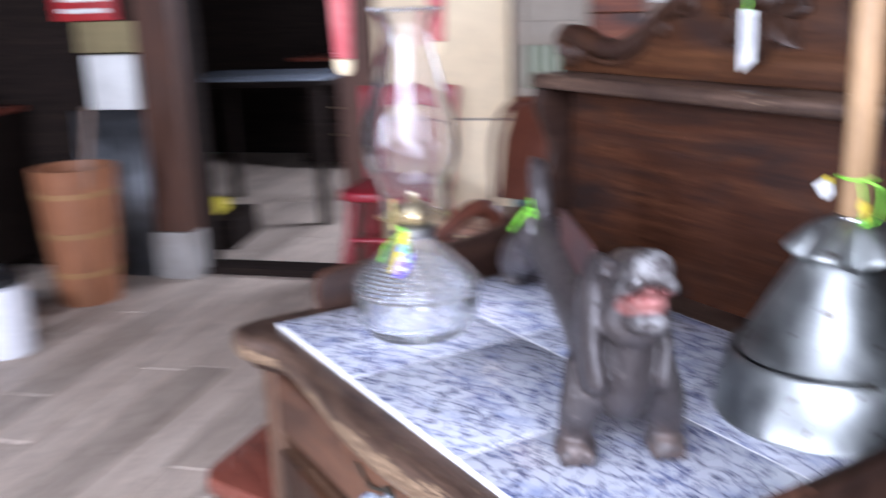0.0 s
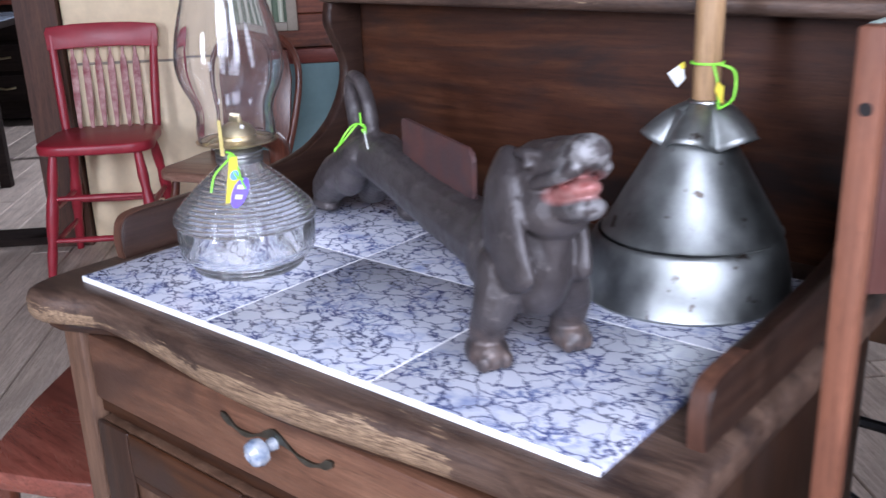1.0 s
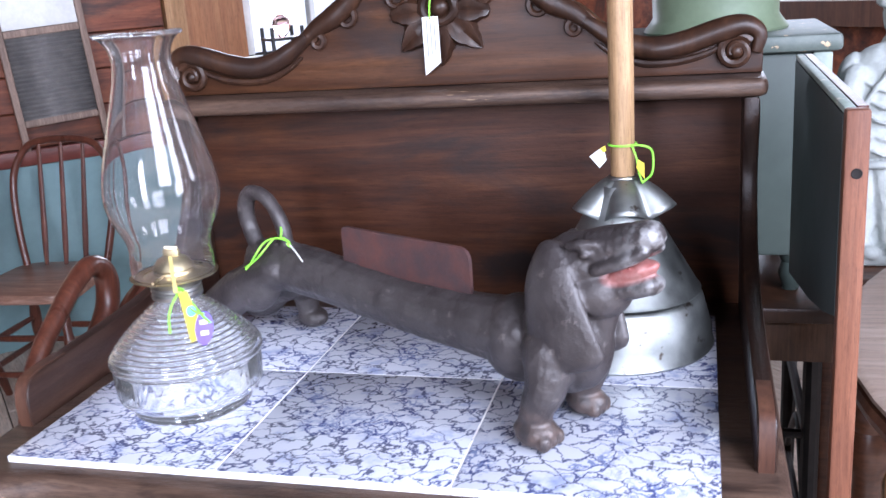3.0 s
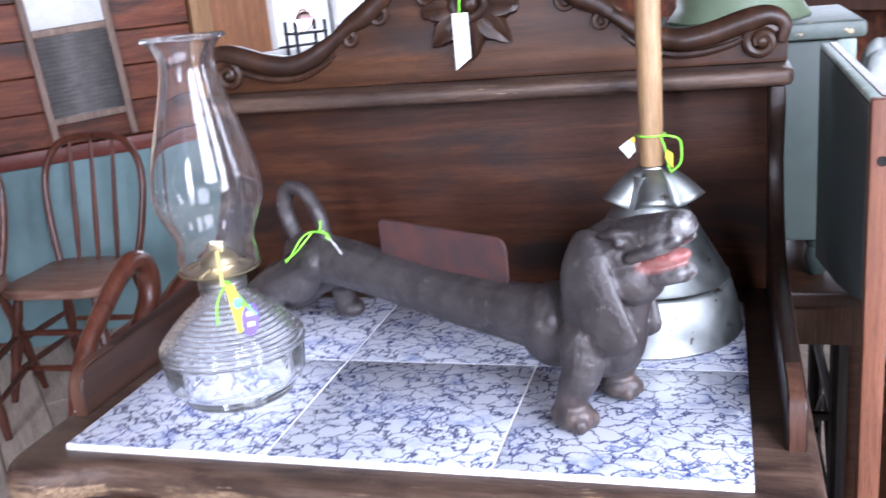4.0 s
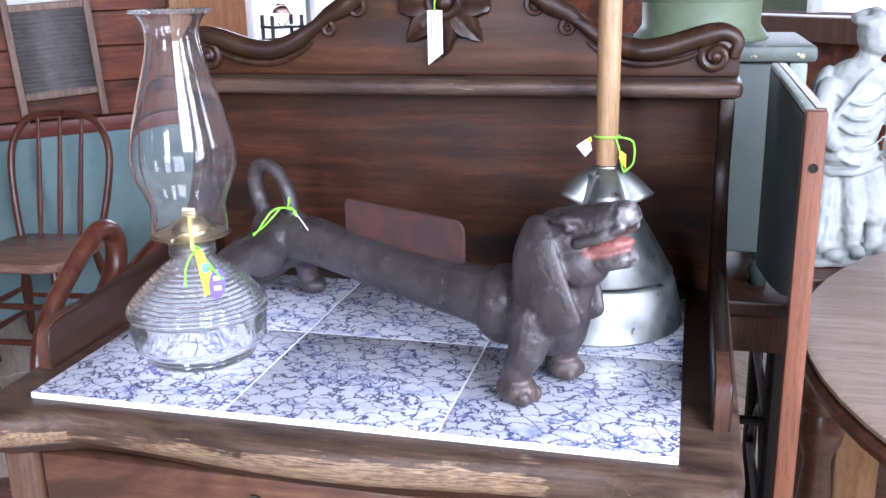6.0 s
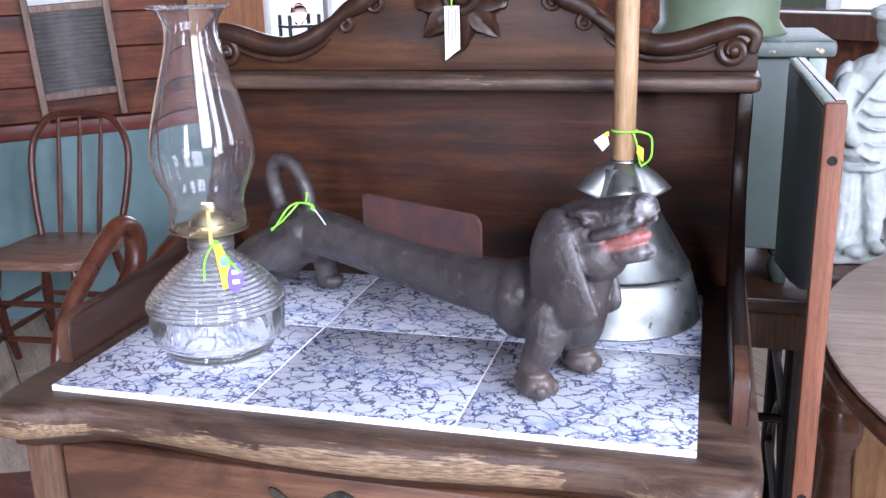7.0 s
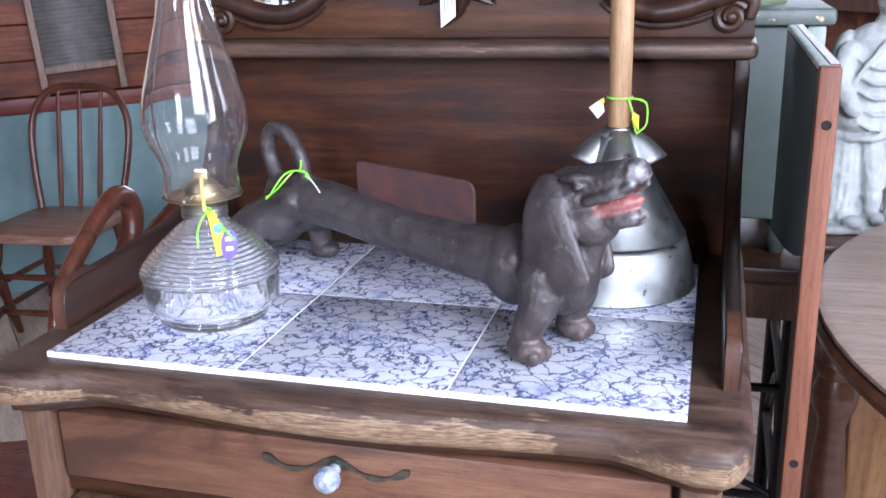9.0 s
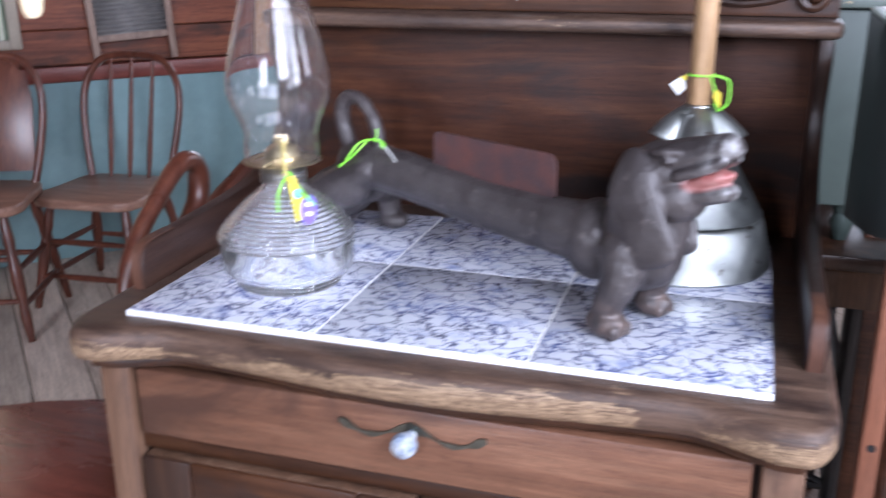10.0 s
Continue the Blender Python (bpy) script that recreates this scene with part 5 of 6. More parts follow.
for i in range(5):
    z_ = 0.305 - 0.026 * i
    sl([(-0.050, -0.026, z_ + 0.012), (-0.022, -0.043 - 0.002 * i, z_ - 0.010), (0.012, -0.045, z_ - 0.012), (0.042, -0.030, z_ + 0.006)], [0.002, 0.0032, 0.0032, 0.002])
sl([(0.010, -0.036, 0.348), (-0.030, -0.044, 0.300), (-0.066, -0.030, 0.235)], [0.005, 0.005, 0.005])
# neck, head and curled hair
sl([(0.008, 0, 0.345), (0.014, -0.004, 0.376)], [0.022, 0.019])
ball(bm, (0.022, -0.008, 0.408), (0.033, 0.036, 0.040))
ball(bm, (0.046, -0.030, 0.402), (0.008, 0.009, 0.008), sub=2)
for i in range(34):
    a, e = 2.4 * i, 0.15 + 1.25 * ((i * 0.618) % 1.0)
    ball(bm, (0.014 + 0.034 * math.cos(a) * math.cos(e), 0.004 + 0.034 * math.sin(a) * math.cos(e), 0.410 + 0.036 * math.sin(e)), (0.0115, 0.0115, 0.0105), sub=1)
st = finish("garden_statue", bm, M["plaster"])
st.matrix_world = Matrix.Translation((0.872, 0.97, 0.6455)) @ Matrix.Rotation(radians(12), 4, "Z") @ Matrix.Diagonal((0.95, 0.95, 0.93, 1))
tagged(st, "weathered grey plaster garden statue standing on a plinth", "statue")
rm = st.modifiers.new("remesh", "REMESH")
rm.mode, rm.voxel_size, rm.use_smooth_shade = "VOXEL", 0.0028, True
sm_ = st.modifiers.new("smooth", "SMOOTH")
sm_.factor, sm_.iterations = 0.5, 2
worn = bpy.data.textures.new("weathering", "CLOUDS")
worn.noise_scale, worn.noise_depth = 0.02, 4
ds = st.modifiers.new("weathering", "DISPLACE")
ds.texture, ds.strength, ds.mid_level, ds.texture_coords = worn, 0.006, 0.5, "LOCAL"

# pale lower boards and a white rail on the right wall
for i in range(12):
    structure("trim", (RIGHT - 0.018, -1.1 + i * 0.30, 0.0), (RIGHT - 0.002, -1.1 + i * 0.30 + 0.297, 0.60), M["white"], "white painted lower wall board", "wainscot")
structure("trim", (RIGHT - 0.06, -0.4, 0.70), (RIGHT - 0.002, 0.80, 0.765), M["white"], "white painted wall rail", "rail")


# ---- chairs ----
def seat_outline(w, d):
    pts = []
    for i in range(32):
        a = 2 * math.pi * i / 32
        c, s = math.cos(a), math.sin(a)
        e = 0.42
        pts.append((w / 2 * math.copysign(abs(c) ** e, c) * (1.0 if s < 0 else 0.93), d / 2 * math.copysign(abs(s) ** e, s)))
    return pts


def chair_base(ch, w, d, z, leg, seat, r=0.015, thick=0.03):
    bm = prism(bmesh.new(), seat_outline(w, d), thick, Matrix.Translation((0, 0, z - thick)), 0.008)
    part("seat", bm, seat, ch, "", 50)
    feet = {}
    for sx in (-1, 1):
        for sy in (-1, 1):
            a = Vector((sx * (w / 2 - 0.055), sy * (d / 2 - 0.055), z - thick))
            b = Vector((sx * (w / 2 - 0.005), sy * (d / 2 + 0.005), 0.0))
            feet[sx, sy] = (a, b)
            part("leg", one_tube([a.lerp(b, t) for t in (0, 0.1, 0.2, 0.3, 0.4, 0.5, 0.6, 0.7, 0.8, 0.9, 1)], [r * 0.75, r * 0.9, r * 1.05, r * 0.85, r * 1.15, r * 1.2, r * 1.1, r * 0.85, r, r * 0.85, r * 0.7], 12), leg, ch)
    for pair, ts in ((((-1, -1), (-1, 1)), (0.45, 0.72)), (((1, -1), (1, 1)), (0.45, 0.72)), (((-1, -1), (1, -1)), (0.35, 0.68)), (((-1, 1), (1, 1)), (0.55,))):
        for t in ts:
            p0, p1 = (feet[k][0].lerp(feet[k][1], t) for k in pair)
            part("stretcher", one_tube([p0.lerp(p1, s) for s in (0, 0.25, 0.5, 0.75, 1)], [0.007, 0.009, 0.0105, 0.009, 0.007], 10), leg, ch)


def hoop_chair(m, label, z=0.365, w=0.36, d=0.34, top=0.75, splat=False, seat=None):
    ch = thing("bow_back_chair", m, label, "chair", "bow back chairs along the wall")
    chair_base(ch, w, d, z, M["chair_brown"], seat or M["seat_worn"])
    yb, rake = d / 2 - 0.035, 0.09
    H_ = top - z
    bow = []
    for x, h in ((-0.135, 0.0), (-0.158, 0.30), (-0.170, 0.60), (-0.158, 0.80), (-0.115, 0.95), (-0.055, 0.995), (0.0, 1.0), (0.055, 0.995), (0.115, 0.95), (0.158, 0.80), (0.170, 0.60), (0.158, 0.30), (0.135, 0.0)):
        bow.append((x * w / 0.36, yb + rake * h, z - 0.01 + H_ * h))
    part("bow", one_tube(spline(bow, 5), 0.0115, 12), M["chair_brown"], ch)
    if splat:
        outl = [(-0.135, 0.03), (0.135, 0.03), (0.138, 0.24), (0.12, 0.32), (0.08, 0.355), (0.0, 0.368), (-0.08, 0.355), (-0.12, 0.32), (-0.138, 0.24)]
        bm = prism(bmesh.new(), outl, 0.010, Matrix.Translation((0, yb + 0.012, z)) @ Matrix.Rotation(radians(-13), 4, "X") @ XZ, 0.002)
        part("back_panel", bm, M["chair_brown"], ch, "solid shaped back panel")
    else:
        for x, h in ((-0.075, 0.965), (0.0, 0.99), (0.075, 0.965)):
            p0, p1 = Vector((x * 0.9, yb, z - 0.005)), Vector((x, yb + rake * h, z + H_ * h - 0.01))
            part("spindle", one_tube([p0.lerp(p1, s) for s in (0, 0.15, 0.3, 0.5, 0.75, 1)], [0.006, 0.0085, 0.009, 0.008, 0.007, 0.0055], 10), M["chair_brown"], ch)
    return ch


def at_room(u, v, turn=0.0, z=0.0):
    return ROOM @ Matrix.Translation((u, v, z)) @ Matrix.Rotation(radians(turn), 4, "Z")


hoop_chair(at_room(0.250, 2.10, -40), "low brown bow-back chair with spindles and a worn seat", 0.350, 0.36, 0.34, 0.740)
hoop_chair(at_room(-0.13, 2.04, -23), "brown bow-back chair with a solid back panel", 0.39, 0.36, 0.34, 0.77, True)

rc = thing("red_chair", at_room(-0.575, 2.28, 0), "red painted kitchen chair with worn flat spindles", "chair")
chair_base(rc, 0.38, 0.34, 0.45, M["red_chair"], M["red_chair"], 0.017, 0.034)
for s in (-1, 1):
    part("back_post", one_tube([(s * 0.155, 0.135, 0.445), (s * 0.160, 0.150, 0.56), (s * 0.167, 0.170, 0.68), (s * 0.172, 0.185, 0.765)], [0.014, 0.016, 0.014, 0.012], 12), M["red_chair"], rc)
outl = [(-0.185, 0.0), (-0.10, 0.006), (0.0, 0.008), (0.10, 0.006), (0.185, 0.0), (0.190, 0.06), (0.182, 0.078), (0.10, 0.086), (0.0, 0.088), (-0.10, 0.086), (-0.182, 0.078), (-0.190, 0.06)]
part("crest_rail", prism(bmesh.new(), outl, 0.018, Matrix.Translation((0, 0.165, 0.715)) @ Matrix.Rotation(radians(-10), 4, "X") @ XZ, 0.004), M["red_chair"], rc, "wide red top rail")
for i in range(6):
    x = -0.105 + 0.042 * i
    bm = bmesh.new()
    outl = [(-0.006, 0.0), (0.006, 0.0), (0.008, 0.04), (0.0115, 0.10), (0.0125, 0.20), (0.010, 0.235), (0.005, 0.25), (0.005, 0.275), (-0.005, 0.275), (-0.005, 0.25), (-0.010, 0.235), (-0.0125, 0.20), (-0.0115, 0.10), (-0.008, 0.04)]
    prism(bm, outl, 0.008, Matrix.Translation((x, 0.130, 0.447)) @ Matrix.Rotation(radians(-9), 4, "X") @ XZ, 0.0015)
    part("spindle", bm, M["red_worn"], rc, "flat spindle with rubbed edges")

# mahogany seat and bent arm beside the washstand
e1, e2 = Vector((0.90, 0.42, 0)) * 0.235, Vector((-0.62, 0.78, 0)) * 0.36
o = Vector((-0.275, -0.045, 0))
bc = thing("bentwood_chair", Matrix(), "dark mahogany bentwood armchair beside the washstand", "chair")


def seat_at(a, b, z):
    return o + e1 * a + e2 * b + Vector((0, 0, z))


outl = [seat_at(a, b, 0) for a, b in ((0.06, 0.0), (0.5, -0.012), (0.94, 0.0), (1.0, 0.05), (1.0, 0.5), (0.97, 0.95), (0.9, 1.0), (0.5, 1.02), (0.12, 0.98), (0.02, 0.9), (-0.015, 0.5), (0.0, 0.05))]
part("seat", prism(bmesh.new(), [(p.x, p.y) for p in outl], 0.030, Matrix.Translation((0, 0, 0.412)), 0.007), M["mahogany"], bc, "polished dark red seat")
for a, b in ((0.1, 0.08), (0.9, 0.08), (0.1, 0.92), (0.9, 0.92)):
    part("leg", one_tube([seat_at(a, b, 0.412), seat_at(a, b, 0.2), seat_at(a + (a - 0.5) * 0.1, b + (b - 0.5) * 0.1, 0.0)], [0.016, 0.015, 0.011], 12), M["chair_brown"], bc)
for (a, b), (c, d_) in (((0.1, 0.08), (0.1, 0.92)), ((0.9, 0.08), (0.9, 0.92)), ((0.1, 0.5), (0.9, 0.5))):
    part("stretcher", one_tube([seat_at(a, b, 0.18), seat_at(c, d_, 0.18)], 0.009, 10), M["chair_brown"], bc)
arm = spline([(-0.150, 0.185, 0.435), (-0.165, 0.205, 0.56), (-0.176, 0.232, 0.67), (-0.178, 0.268, 0.722), (-0.178, 0.313, 0.758), (-0.178, 0.362, 0.790), (-0.178, 0.398, 0.800), (-0.178, 0.424, 0.780), (-0.178, 0.418, 0.738), (-0.178, 0.380, 0.700),
              (-0.180, 0.330, 0.655), (-0.190, 0.300, 0.58), (-0.20, 0.290, 0.435)], 5)
part("arm", one_tube(arm, [0.011, 0.011, 0.012, 0.012, 0.013, 0.014, 0.016, 0.016, 0.015, 0.013, 0.012], 12), M["chair_brown"], bc, "bent glossy arm loop")
part("back_rail", one_tube(spline([(-0.24, 0.30, 0.44), (-0.20, 0.40, 0.62), (-0.178, 0.452, 0.712), (-0.168, 0.50, 0.742), (-0.16, 0.56, 0.765), (-0.17, 0.60, 0.74), (-0.22, 0.56, 0.60)], 5), 0.012, 10), M["chair_brown"], bc)

# ---- on the wall ----
wb = thing("washboard", at_room(0.448, WALL - 0.062, 0, 0.68) @ Matrix.Rotation(radians(-3), 4, "Y"), "old wooden washboard with a ridged zinc panel hung on the wall", "washboard")
for s in (-1, 1):
    part("stile", one_box((s * 0.128 - 0.011, 0.0, 0.0), (s * 0.128 + 0.011, 0.022, 0.56), 0.003), M["washwood"], wb)
part("rail", one_box((-0.1165, 0.002, 0.075), (0.1165, 0.020, 0.098), 0.003), M["washwood"], wb)
part("rail", one_box((-0.1165, 0.002, 0.362), (0.1165, 0.020, 0.385), 0.003), M["washwood"], wb)
part("soap_board", one_box((-0.1165, 0.004, 0.386), (0.1165, 0.016, 0.50), 0.002), M["white"], wb, "pale soap board")
part("top_rail", one_box((-0.1165, 0.0, 0.501), (0.1165, 0.022, 0.535), 0.004), M["washwood"], wb)
bm = bmesh.new()
rows = 150
pv = None
for i in range(rows + 1):
    z = 0.0985 + (0.3615 - 0.0985) * i / rows
    y = 0.009 + 0.0036 * math.sin(2 * math.pi * 18 * i / rows)
    cv = [bm.verts.new((x, y, z)) for x in (-0.1165, 0.1165)]
    if pv:
        bm.faces.new((pv[0], pv[1], cv[1], cv[0]))
    pv = cv
zp = part("ridged_panel", bm, M["ridged"], wb, "ridged zinc rubbing panel", 80)
zs = zp.modifiers.new("thick", "SOLIDIFY")
zs.thickness, zs.offset = 0.0012, -1

sh = thing("shutter", at_room(-0.045, WALL - 0.045, 0, 0.74), "taupe wooden frame with upright pale green slats", "shutter")
for s in (-1, 1):
    part("stile", one_box((s * 0.118 - 0.018, 0.0, 0.0), (s * 0.118 + 0.018, 0.028, 0.75), 0.003), M["shutter"], sh)
for z0_, z1_ in ((0.0, 0.03), (0.185, 0.27), (0.70, 0.75)):
    part("rail", one_box((-0.0995, 0.0, z0_), (0.0995, 0.026, z1_), 0.003), M["shutter"], sh)
part("backing", one_box((-0.0995, 0.022, 0.03), (0.0995, 0.027, 0.185)), M["pot"], sh)
part("backing", one_box((-0.0995, 0.018, 0.27), (0.0995, 0.024, 0.70)), M["shutter"], sh)
for i in range(5):
    x = -0.080 + i * 0.040
    part("slat", one_tube([(x, 0.013, 0.031), (x, 0.013, 0.184)], 0.0095, 10), M["slat"], sh)

# red ornaments hanging on cords from the ceiling
def hanging(x, y, z):
    h = thing("hanging_ornament", Matrix.Translation((x, y, z)), "red striped cloth roll with a pale tip hanging on a cord", "ornament", "hanging red rolls")
    part("tip", lathe(bmesh.new(), [(0.0, 0.0), (0.008, 0.002), (0.0125, 0.010), (0.0135, 0.024), (0.0, 0.025)], 20), M["cream"], h, "pale knitted tip")
    part("roll", lathe(bmesh.new(), [(0.0, 0.0255), (0.0135, 0.0255), (0.015, 0.06), (0.018, 0.16), (0.019, 0.30), (0.012, 0.33), (0.0, 0.335)], 24), M["cloth_red"], h)
    part("cord", one_tube([(0, 0, 0.33), (0, 0, HIGH - z - 0.002)], 0.0015, 6), M["paper"], h)


hanging(-0.255, 0.222, 1.008)
hanging(-0.569, 0.559, 1.007)

structure("trim", (0.835, WALL - 0.05, 0.677), (0.905, WALL - 0.002, 2.4), M["honey"], "upright brown wooden batten on the wall", "batten")
structure("trim", (0.907, WALL - 0.03, 0.677), (1.118, WALL - 0.002, 2.4), M["orange"], "orange-brown upright wall board", "board")

ps = thing("plant_stand", at_room(1.19, WALL - 0.20, 0), "thin black iron plant stand by the window", "plant stand")
for x in (-0.055, 0.055):
    for y in (-0.05, 0.05):
        part("leg", one_tube([(x * 1.3, y * 1.3, 0), (x, y, 0.5), (x, y, 1.0)], 0.007, 8), M["black"], ps)
part("shelf", one_box((-0.062, -0.057, 0.955), (0.062, 0.057, 0.965), 0.002), M["black"], ps)
hp = thing("glass_ornament", at_room(1.19, WALL - 0.20, 0, 0.9655), "pinkish glass ornament on the plant stand", "ornament")
part("bulb", lathe(bmesh.new(), [(0, 0.0), (0.012, 0.0), (0.014, 0.004), (0.028, 0.02), (0.033, 0.04), (0.028, 0.06), (0.012, 0.075), (0.010, 0.10), (0, 0.10)], 24), M["bulb"], hp)

# ---- far end of the room and the next room ----
bk = thing("stave_bucket", Matrix.Translation((-2.81, 0.215, 0)) @ Matrix.Diagonal((0.88, 0.88, 0.97, 1)), "tall orange-brown wooden stave bucket with hoops", "bucket")
ns = 18
for i in range(ns):
    a0, a1 = 2 * math.pi * i / ns + 0.008, 2 * math.pi * (i + 1) / ns - 0.008
    bm = bmesh.new()
    vs = []
    for z, r in ((0.0, 0.135), (0.55, 0.178)):
        vs.append([bm.verts.new((rr * math.cos(a), rr * math.sin(a), z)) for rr, a in ((r, a0), (r, a1), (r - 0.016, a1), (r - 0.016, a0))])
    for j in range(4):
        bm.faces.new((vs[0][j], vs[0][(j + 1) % 4], vs[1][(j + 1) % 4], vs[1][j]))
    bm.faces.new(vs[0][::-1])
    bm.faces.new(vs[1])
    part("stave", bm, M["bucket"], bk)
part("bottom", lathe(bmesh.new(), [(0, 0.02), (0.118, 0.02), (0.118, 0.04), (0, 0.04)], 24), M["bucket"], bk)
for z in (0.12, 0.28, 0.44):
    r = 0.135 + 0.043 * z / 0.55
    part("hoop", lathe(bmesh.new(), [(r + 0.001, z), (r + 0.004, z), (r + 0.006, z + 0.022), (r + 0.003, z + 0.022), (r + 0.001, z)], 36), M["honey"], bk)
sk = finish("wooden_paddle", one_box((-0.025, -0.008, 0.0), (0.025, 0.008, 0.75), 0.006), M["washwood"])
sk.matrix_world = Matrix.Translation((-2.79, 0.185, 0.045)) @ Matrix.Rotation(radians(14), 4, "Y") @ Matrix.Rotation(radians(-6), 4, "X")
tagged(sk, "grey wooden paddle standing in the stave bucket", "paddle")

jg = thing("enamel_jar", Matrix.Translation((-2.34, -0.14, 0)), "white enamel jar with a dark metal lid", "jar")
part("body", lathe(bmesh.new(), [(0, 0), (0.085, 0), (0.09, 0.006), (0.09, 0.22), (0.085, 0.235), (0.06, 0.245), (0, 0.245)], 32), M["enamel"], jg)
part("lid", lathe(bmesh.new(), [(0, 0.2455), (0.075, 0.246), (0.078, 0.27), (0.05, 0.285), (0.015, 0.29), (0.015, 0.31), (0, 0.312)], 32), M["black"], jg)
pn = thing("metal_pan", Matrix.Translation((-2.62, -0.12, 0)), "dented dark metal pan on the floor", "pan")
part("body", lathe(bmesh.new(), [(0, 0), (0.09, 0), (0.12, 0.10), (0.125, 0.105), (0.118, 0.105), (0.088, 0.008), (0, 0.008)], 32), M["zinc"], pn)
part("rim", lathe(bmesh.new(), [(0.12, 0.104), (0.128, 0.106), (0.128, 0.112), (0.12, 0.112)], 32), M["zinc"], pn)

sb = thing("sideboard", at_room(-2.72, 2.05, 0), "long dark wooden sideboard against the wall", "sideboard")
part("body", one_box((-0.62, 0.0, 0.08), (0.40, 0.45, 0.70), 0.006), M["darkwood"], sb)
part("top", one_box((-0.64, -0.02, 0.701), (0.42, 0.46, 0.73), 0.006), M["mahogany"], sb)
for x in (-0.60, 0.36):
    part("foot", one_box((x - 0.02, 0.01, 0.0), (x + 0.04, 0.07, 0.0795), 0.004), M["darkwood"], sb)
for i, (x, r) in enumerate(((-0.35, 0.10), (-0.05, 0.085), (0.22, 0.095))):
    bw = finish("bowl", lathe(bmesh.new(), [(0, 0), (r * 0.5, 0), (r, 0.06), (r * 1.03, 0.065), (r * 0.97, 0.062), (r * 0.48, 0.008), (0, 0.008)], 32), M["enamel"])
    bw.matrix_world = at_room(-2.72 + x, 2.22, 0, 0.731)
    tagged(bw, "white enamel bowl on the dark sideboard", "bowl", "bowls on the sideboard")

zs_ = thing("corrugated_sheet", at_room(-1.89, WALL - 0.07, 0), "grey corrugated zinc sheet leaning by the post", "metal sheet")
bm = bmesh.new()
pv = None
for i in range(61):
    x = -0.17 + 0.34 * i / 60
    y = 0.008 * math.sin(2 * math.pi * 8 * i / 60)
    cv = [bm.verts.new((x, y - 0.02, 0.0)), bm.verts.new((x, y + 0.02, 0.70))]
    if pv:
        bm.faces.new((pv[0], cv[0], cv[1], pv[1]))
    pv = cv
zz = part("sheet", bm, M["zinc"], zs_, "", 80)
zz.modifiers.new("thick", "SOLIDIFY").thickness = 0.0015
ca = thing("carton", at_room(-1.88, WALL - 0.06, 0, 0.0), "white paper sack and yellowed card on the wall", "carton")
part("sack", one_box((-0.07, -0.03, 0.705), (0.15, 0.03, 0.93), 0.012), M["white"], ca)
part("card", one_box((-0.13, 0.02, 0.935), (0.15, 0.045, 1.06), 0.003), M["card"], ca)
sg = thing("tin_sign", at_room(-1.93, WALL - 0.055, 0, 1.065), "red tin sign with pale lettering", "sign")
part("plate", one_box((-0.16, 0.0, 0.0), (0.13, 0.012, 0.17), 0.003), M["sign_red"], sg)
for z in (0.03, 0.075, 0.12):
    part("lettering_bar", one_box((-0.12, -0.002, z), (0.09, 0.0, z + 0.018)), M["paper"], sg)

t2 = thing("side_table", at_room(-1.75, 3.75, 0), "dark table in the next room, its bluish reflection put in as a pale sheet", "table")
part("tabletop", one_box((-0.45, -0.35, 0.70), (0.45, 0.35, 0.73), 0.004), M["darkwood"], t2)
# pale glossy sheet added to imitate the bluish reflection on the tabletop
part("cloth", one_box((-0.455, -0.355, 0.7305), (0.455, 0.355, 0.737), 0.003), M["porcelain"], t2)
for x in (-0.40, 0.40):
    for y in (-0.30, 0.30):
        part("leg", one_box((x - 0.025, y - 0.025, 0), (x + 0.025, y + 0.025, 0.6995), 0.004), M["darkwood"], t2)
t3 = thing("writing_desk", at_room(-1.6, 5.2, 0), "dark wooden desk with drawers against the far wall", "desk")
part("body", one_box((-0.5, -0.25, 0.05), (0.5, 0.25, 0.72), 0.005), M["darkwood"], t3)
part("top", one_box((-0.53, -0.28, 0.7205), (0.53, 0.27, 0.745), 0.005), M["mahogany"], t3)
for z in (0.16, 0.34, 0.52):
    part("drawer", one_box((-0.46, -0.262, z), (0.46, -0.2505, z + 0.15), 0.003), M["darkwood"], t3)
    for x in (-0.2, 0.2):
        part("handle", one_tube([(x - 0.05, -0.268, z + 0.08), (x, -0.285, z + 0.075), (x + 0.05, -0.268, z + 0.08)], 0.006, 8), M["brass"], t3)
bx = thing("crate", at_room(-1.86, 3.05, 8), "low wooden crate with a yellow box on the floor", "crate")
part("body", one_box((-0.25, -0.18, 0.0), (0.25, 0.18, 0.14), 0.006), M["darkwood"], bx)
part("carton", one_box((-0.10, -0.10, 0.1405), (0.14, 0.08, 0.20), 0.004), M["yellow"], bx)
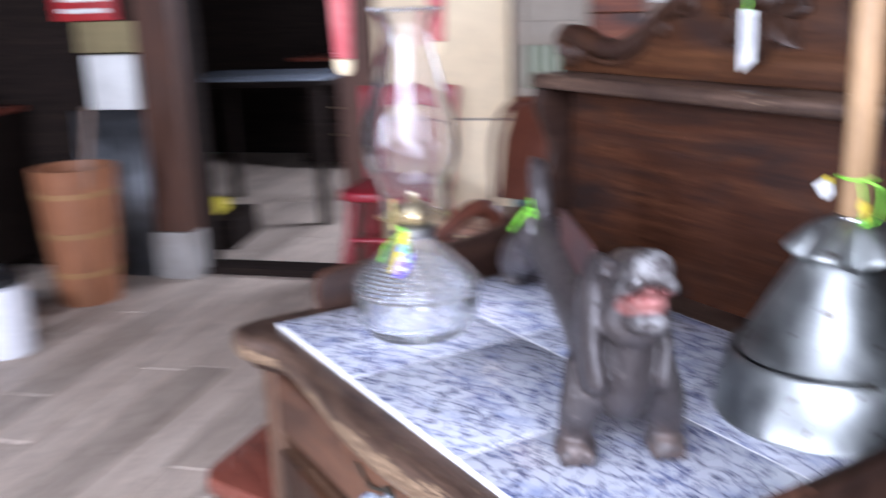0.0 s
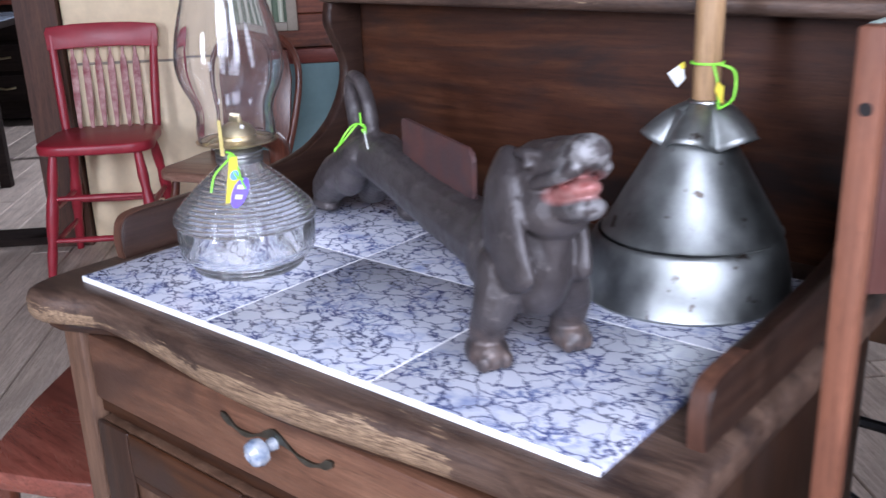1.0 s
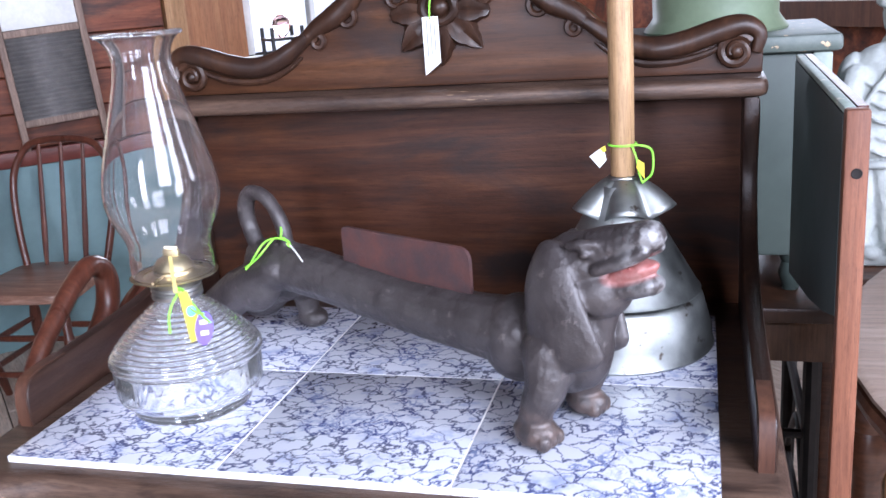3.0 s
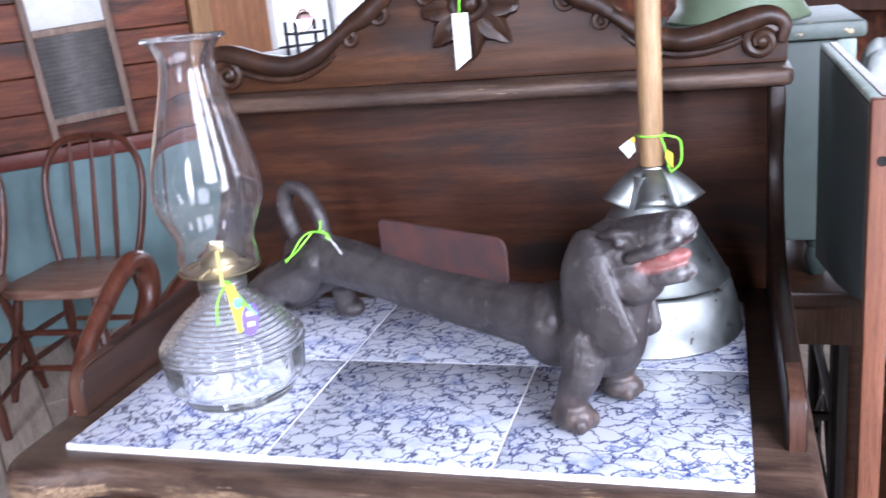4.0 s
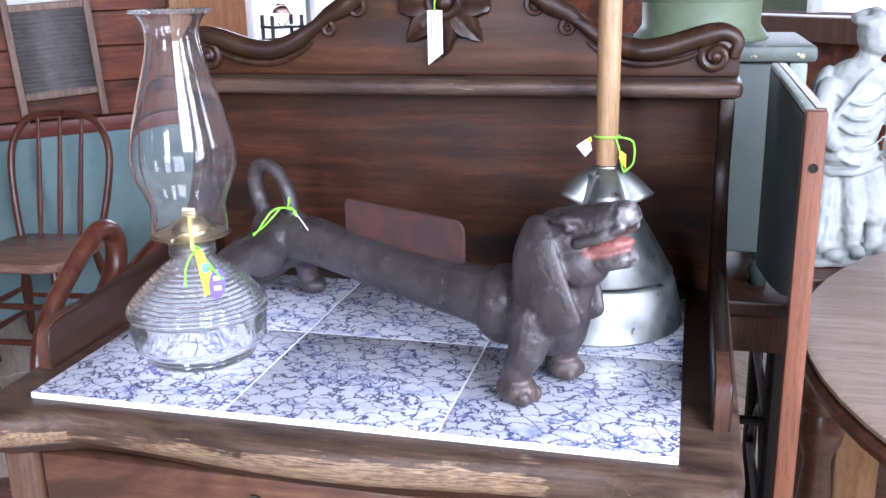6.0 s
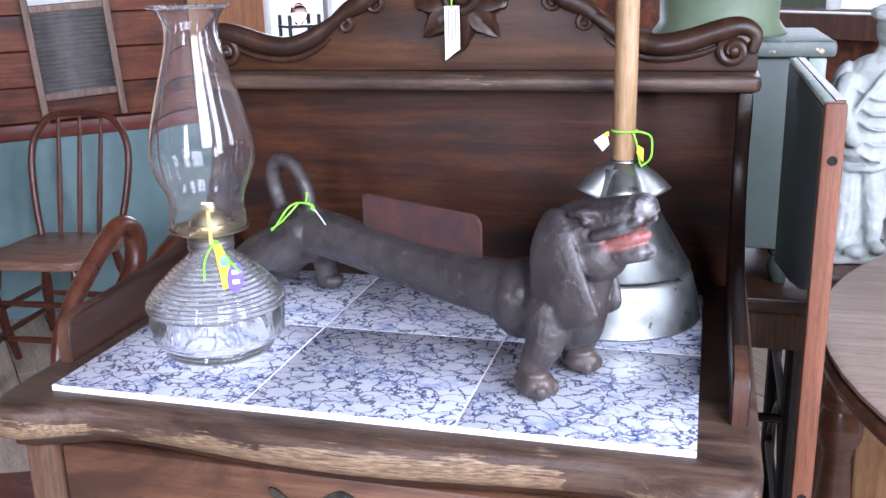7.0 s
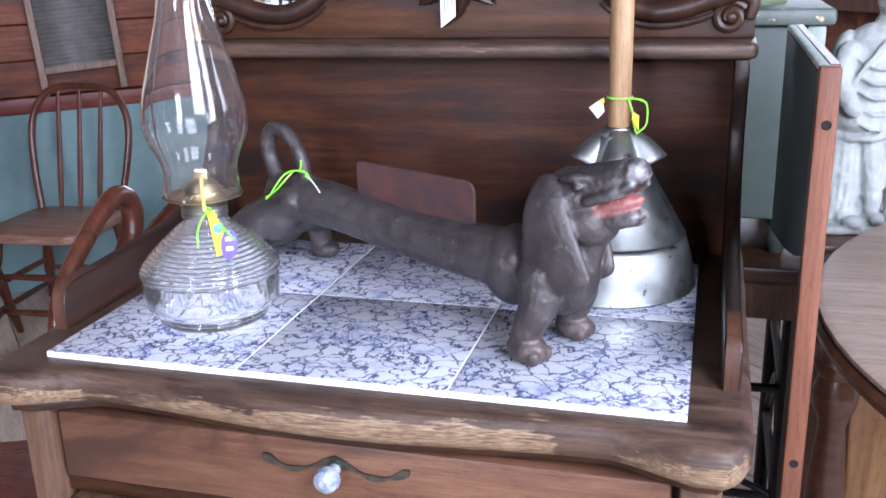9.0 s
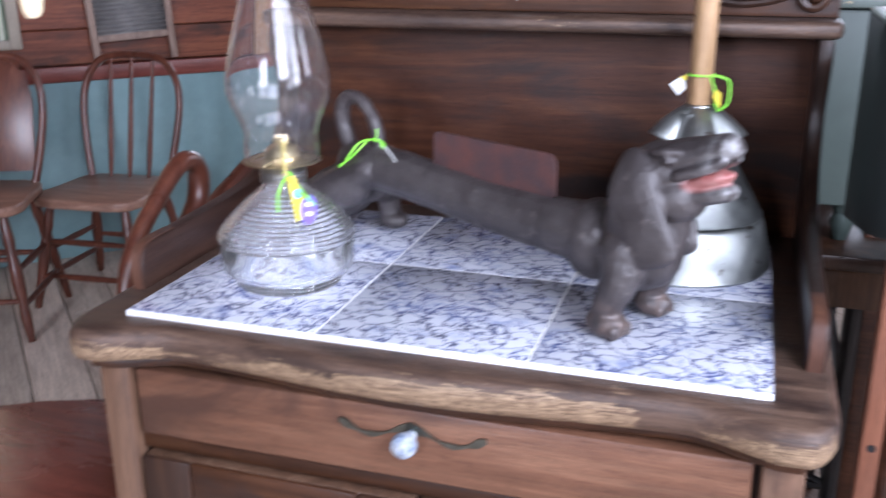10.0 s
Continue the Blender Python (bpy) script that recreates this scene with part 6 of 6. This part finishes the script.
jar2 = thing("stoneware_jar", at_room(-1.35, 5.15, 0, 0.7455), "pale grey stoneware jar on the desk", "jar")
part("body", lathe(bmesh.new(), [(0, 0), (0.08, 0), (0.10, 0.05), (0.10, 0.20), (0.07, 0.25), (0.06, 0.28), (0.05, 0.28), (0, 0.26)], 28), M["stone"], jar2)

# ---- boards of the wall and planks of the floor ----
def boards(parent, a, b, z0_, z1_, step, mat):
    z = z0_
    i = 0
    while z < z1_ - 0.02:
        hi_ = min(z + step, z1_)
        cut = a + (b - a) * (0.35 + 0.3 * ((i * 7) % 5) / 5)
        for p0, p1 in ((a, cut), (cut, b)) if b - a > 1.5 else ((a, b),):
            part("board", one_box((p0 + 0.001, WALL - 0.020 - 0.002 * (i % 2), z + 0.0015), (p1 - 0.001, WALL - 0.003, hi_ - 0.0015), 0.0025, 1), mat, parent)
        z += step
        i += 1


wbd = thing("wall_boards", ROOM, "horizontal red-brown wooden wall boards", "wall boards", kind="structure")
boards(wbd, -0.195, 0.832, 0.677, 2.40, 0.118, M["wallboard"])
boards(wbd, 1.72, RIGHT - 0.004, 0.677, 2.40, 0.118, M["wallboard"])
boards(wbd, 1.121, 1.715, 0.677, 0.860, 0.084, M["wallboard"])

plank_mesh = []
for k in range(4):
    bm = one_box((0.0015, 0.0015, -0.02), (0.1435, 2.198, 0.0), 0.003, 1)
    for v in bm.verts:
        v.co.z += 0.0012 * math.sin(v.co.y * 3 + k) if v.co.z > -0.01 else 0
    me = bpy.data.meshes.new("plank")
    bm.to_mesh(me)
    bm.free()
    me.materials.append(M["floor"])
    plank_mesh.append(me)
rng = random.Random(5)
for r in range(40):
    off_ = -rng.random() * 2.0
    for c in range(6):
        v = max(FRONT, FRONT + off_ + c * 2.2)
        end = min(FAR, FRONT + off_ + (c + 1) * 2.2)
        if end - v < 0.05:
            continue
        pk = new("plank", plank_mesh[rng.randrange(4)])
        pk.parent = floor
        pk.location = (LEFT + r * 0.145, v, -0.0005 * rng.randrange(3))
        pk.scale = (1, (end - v) / 2.2, 1)
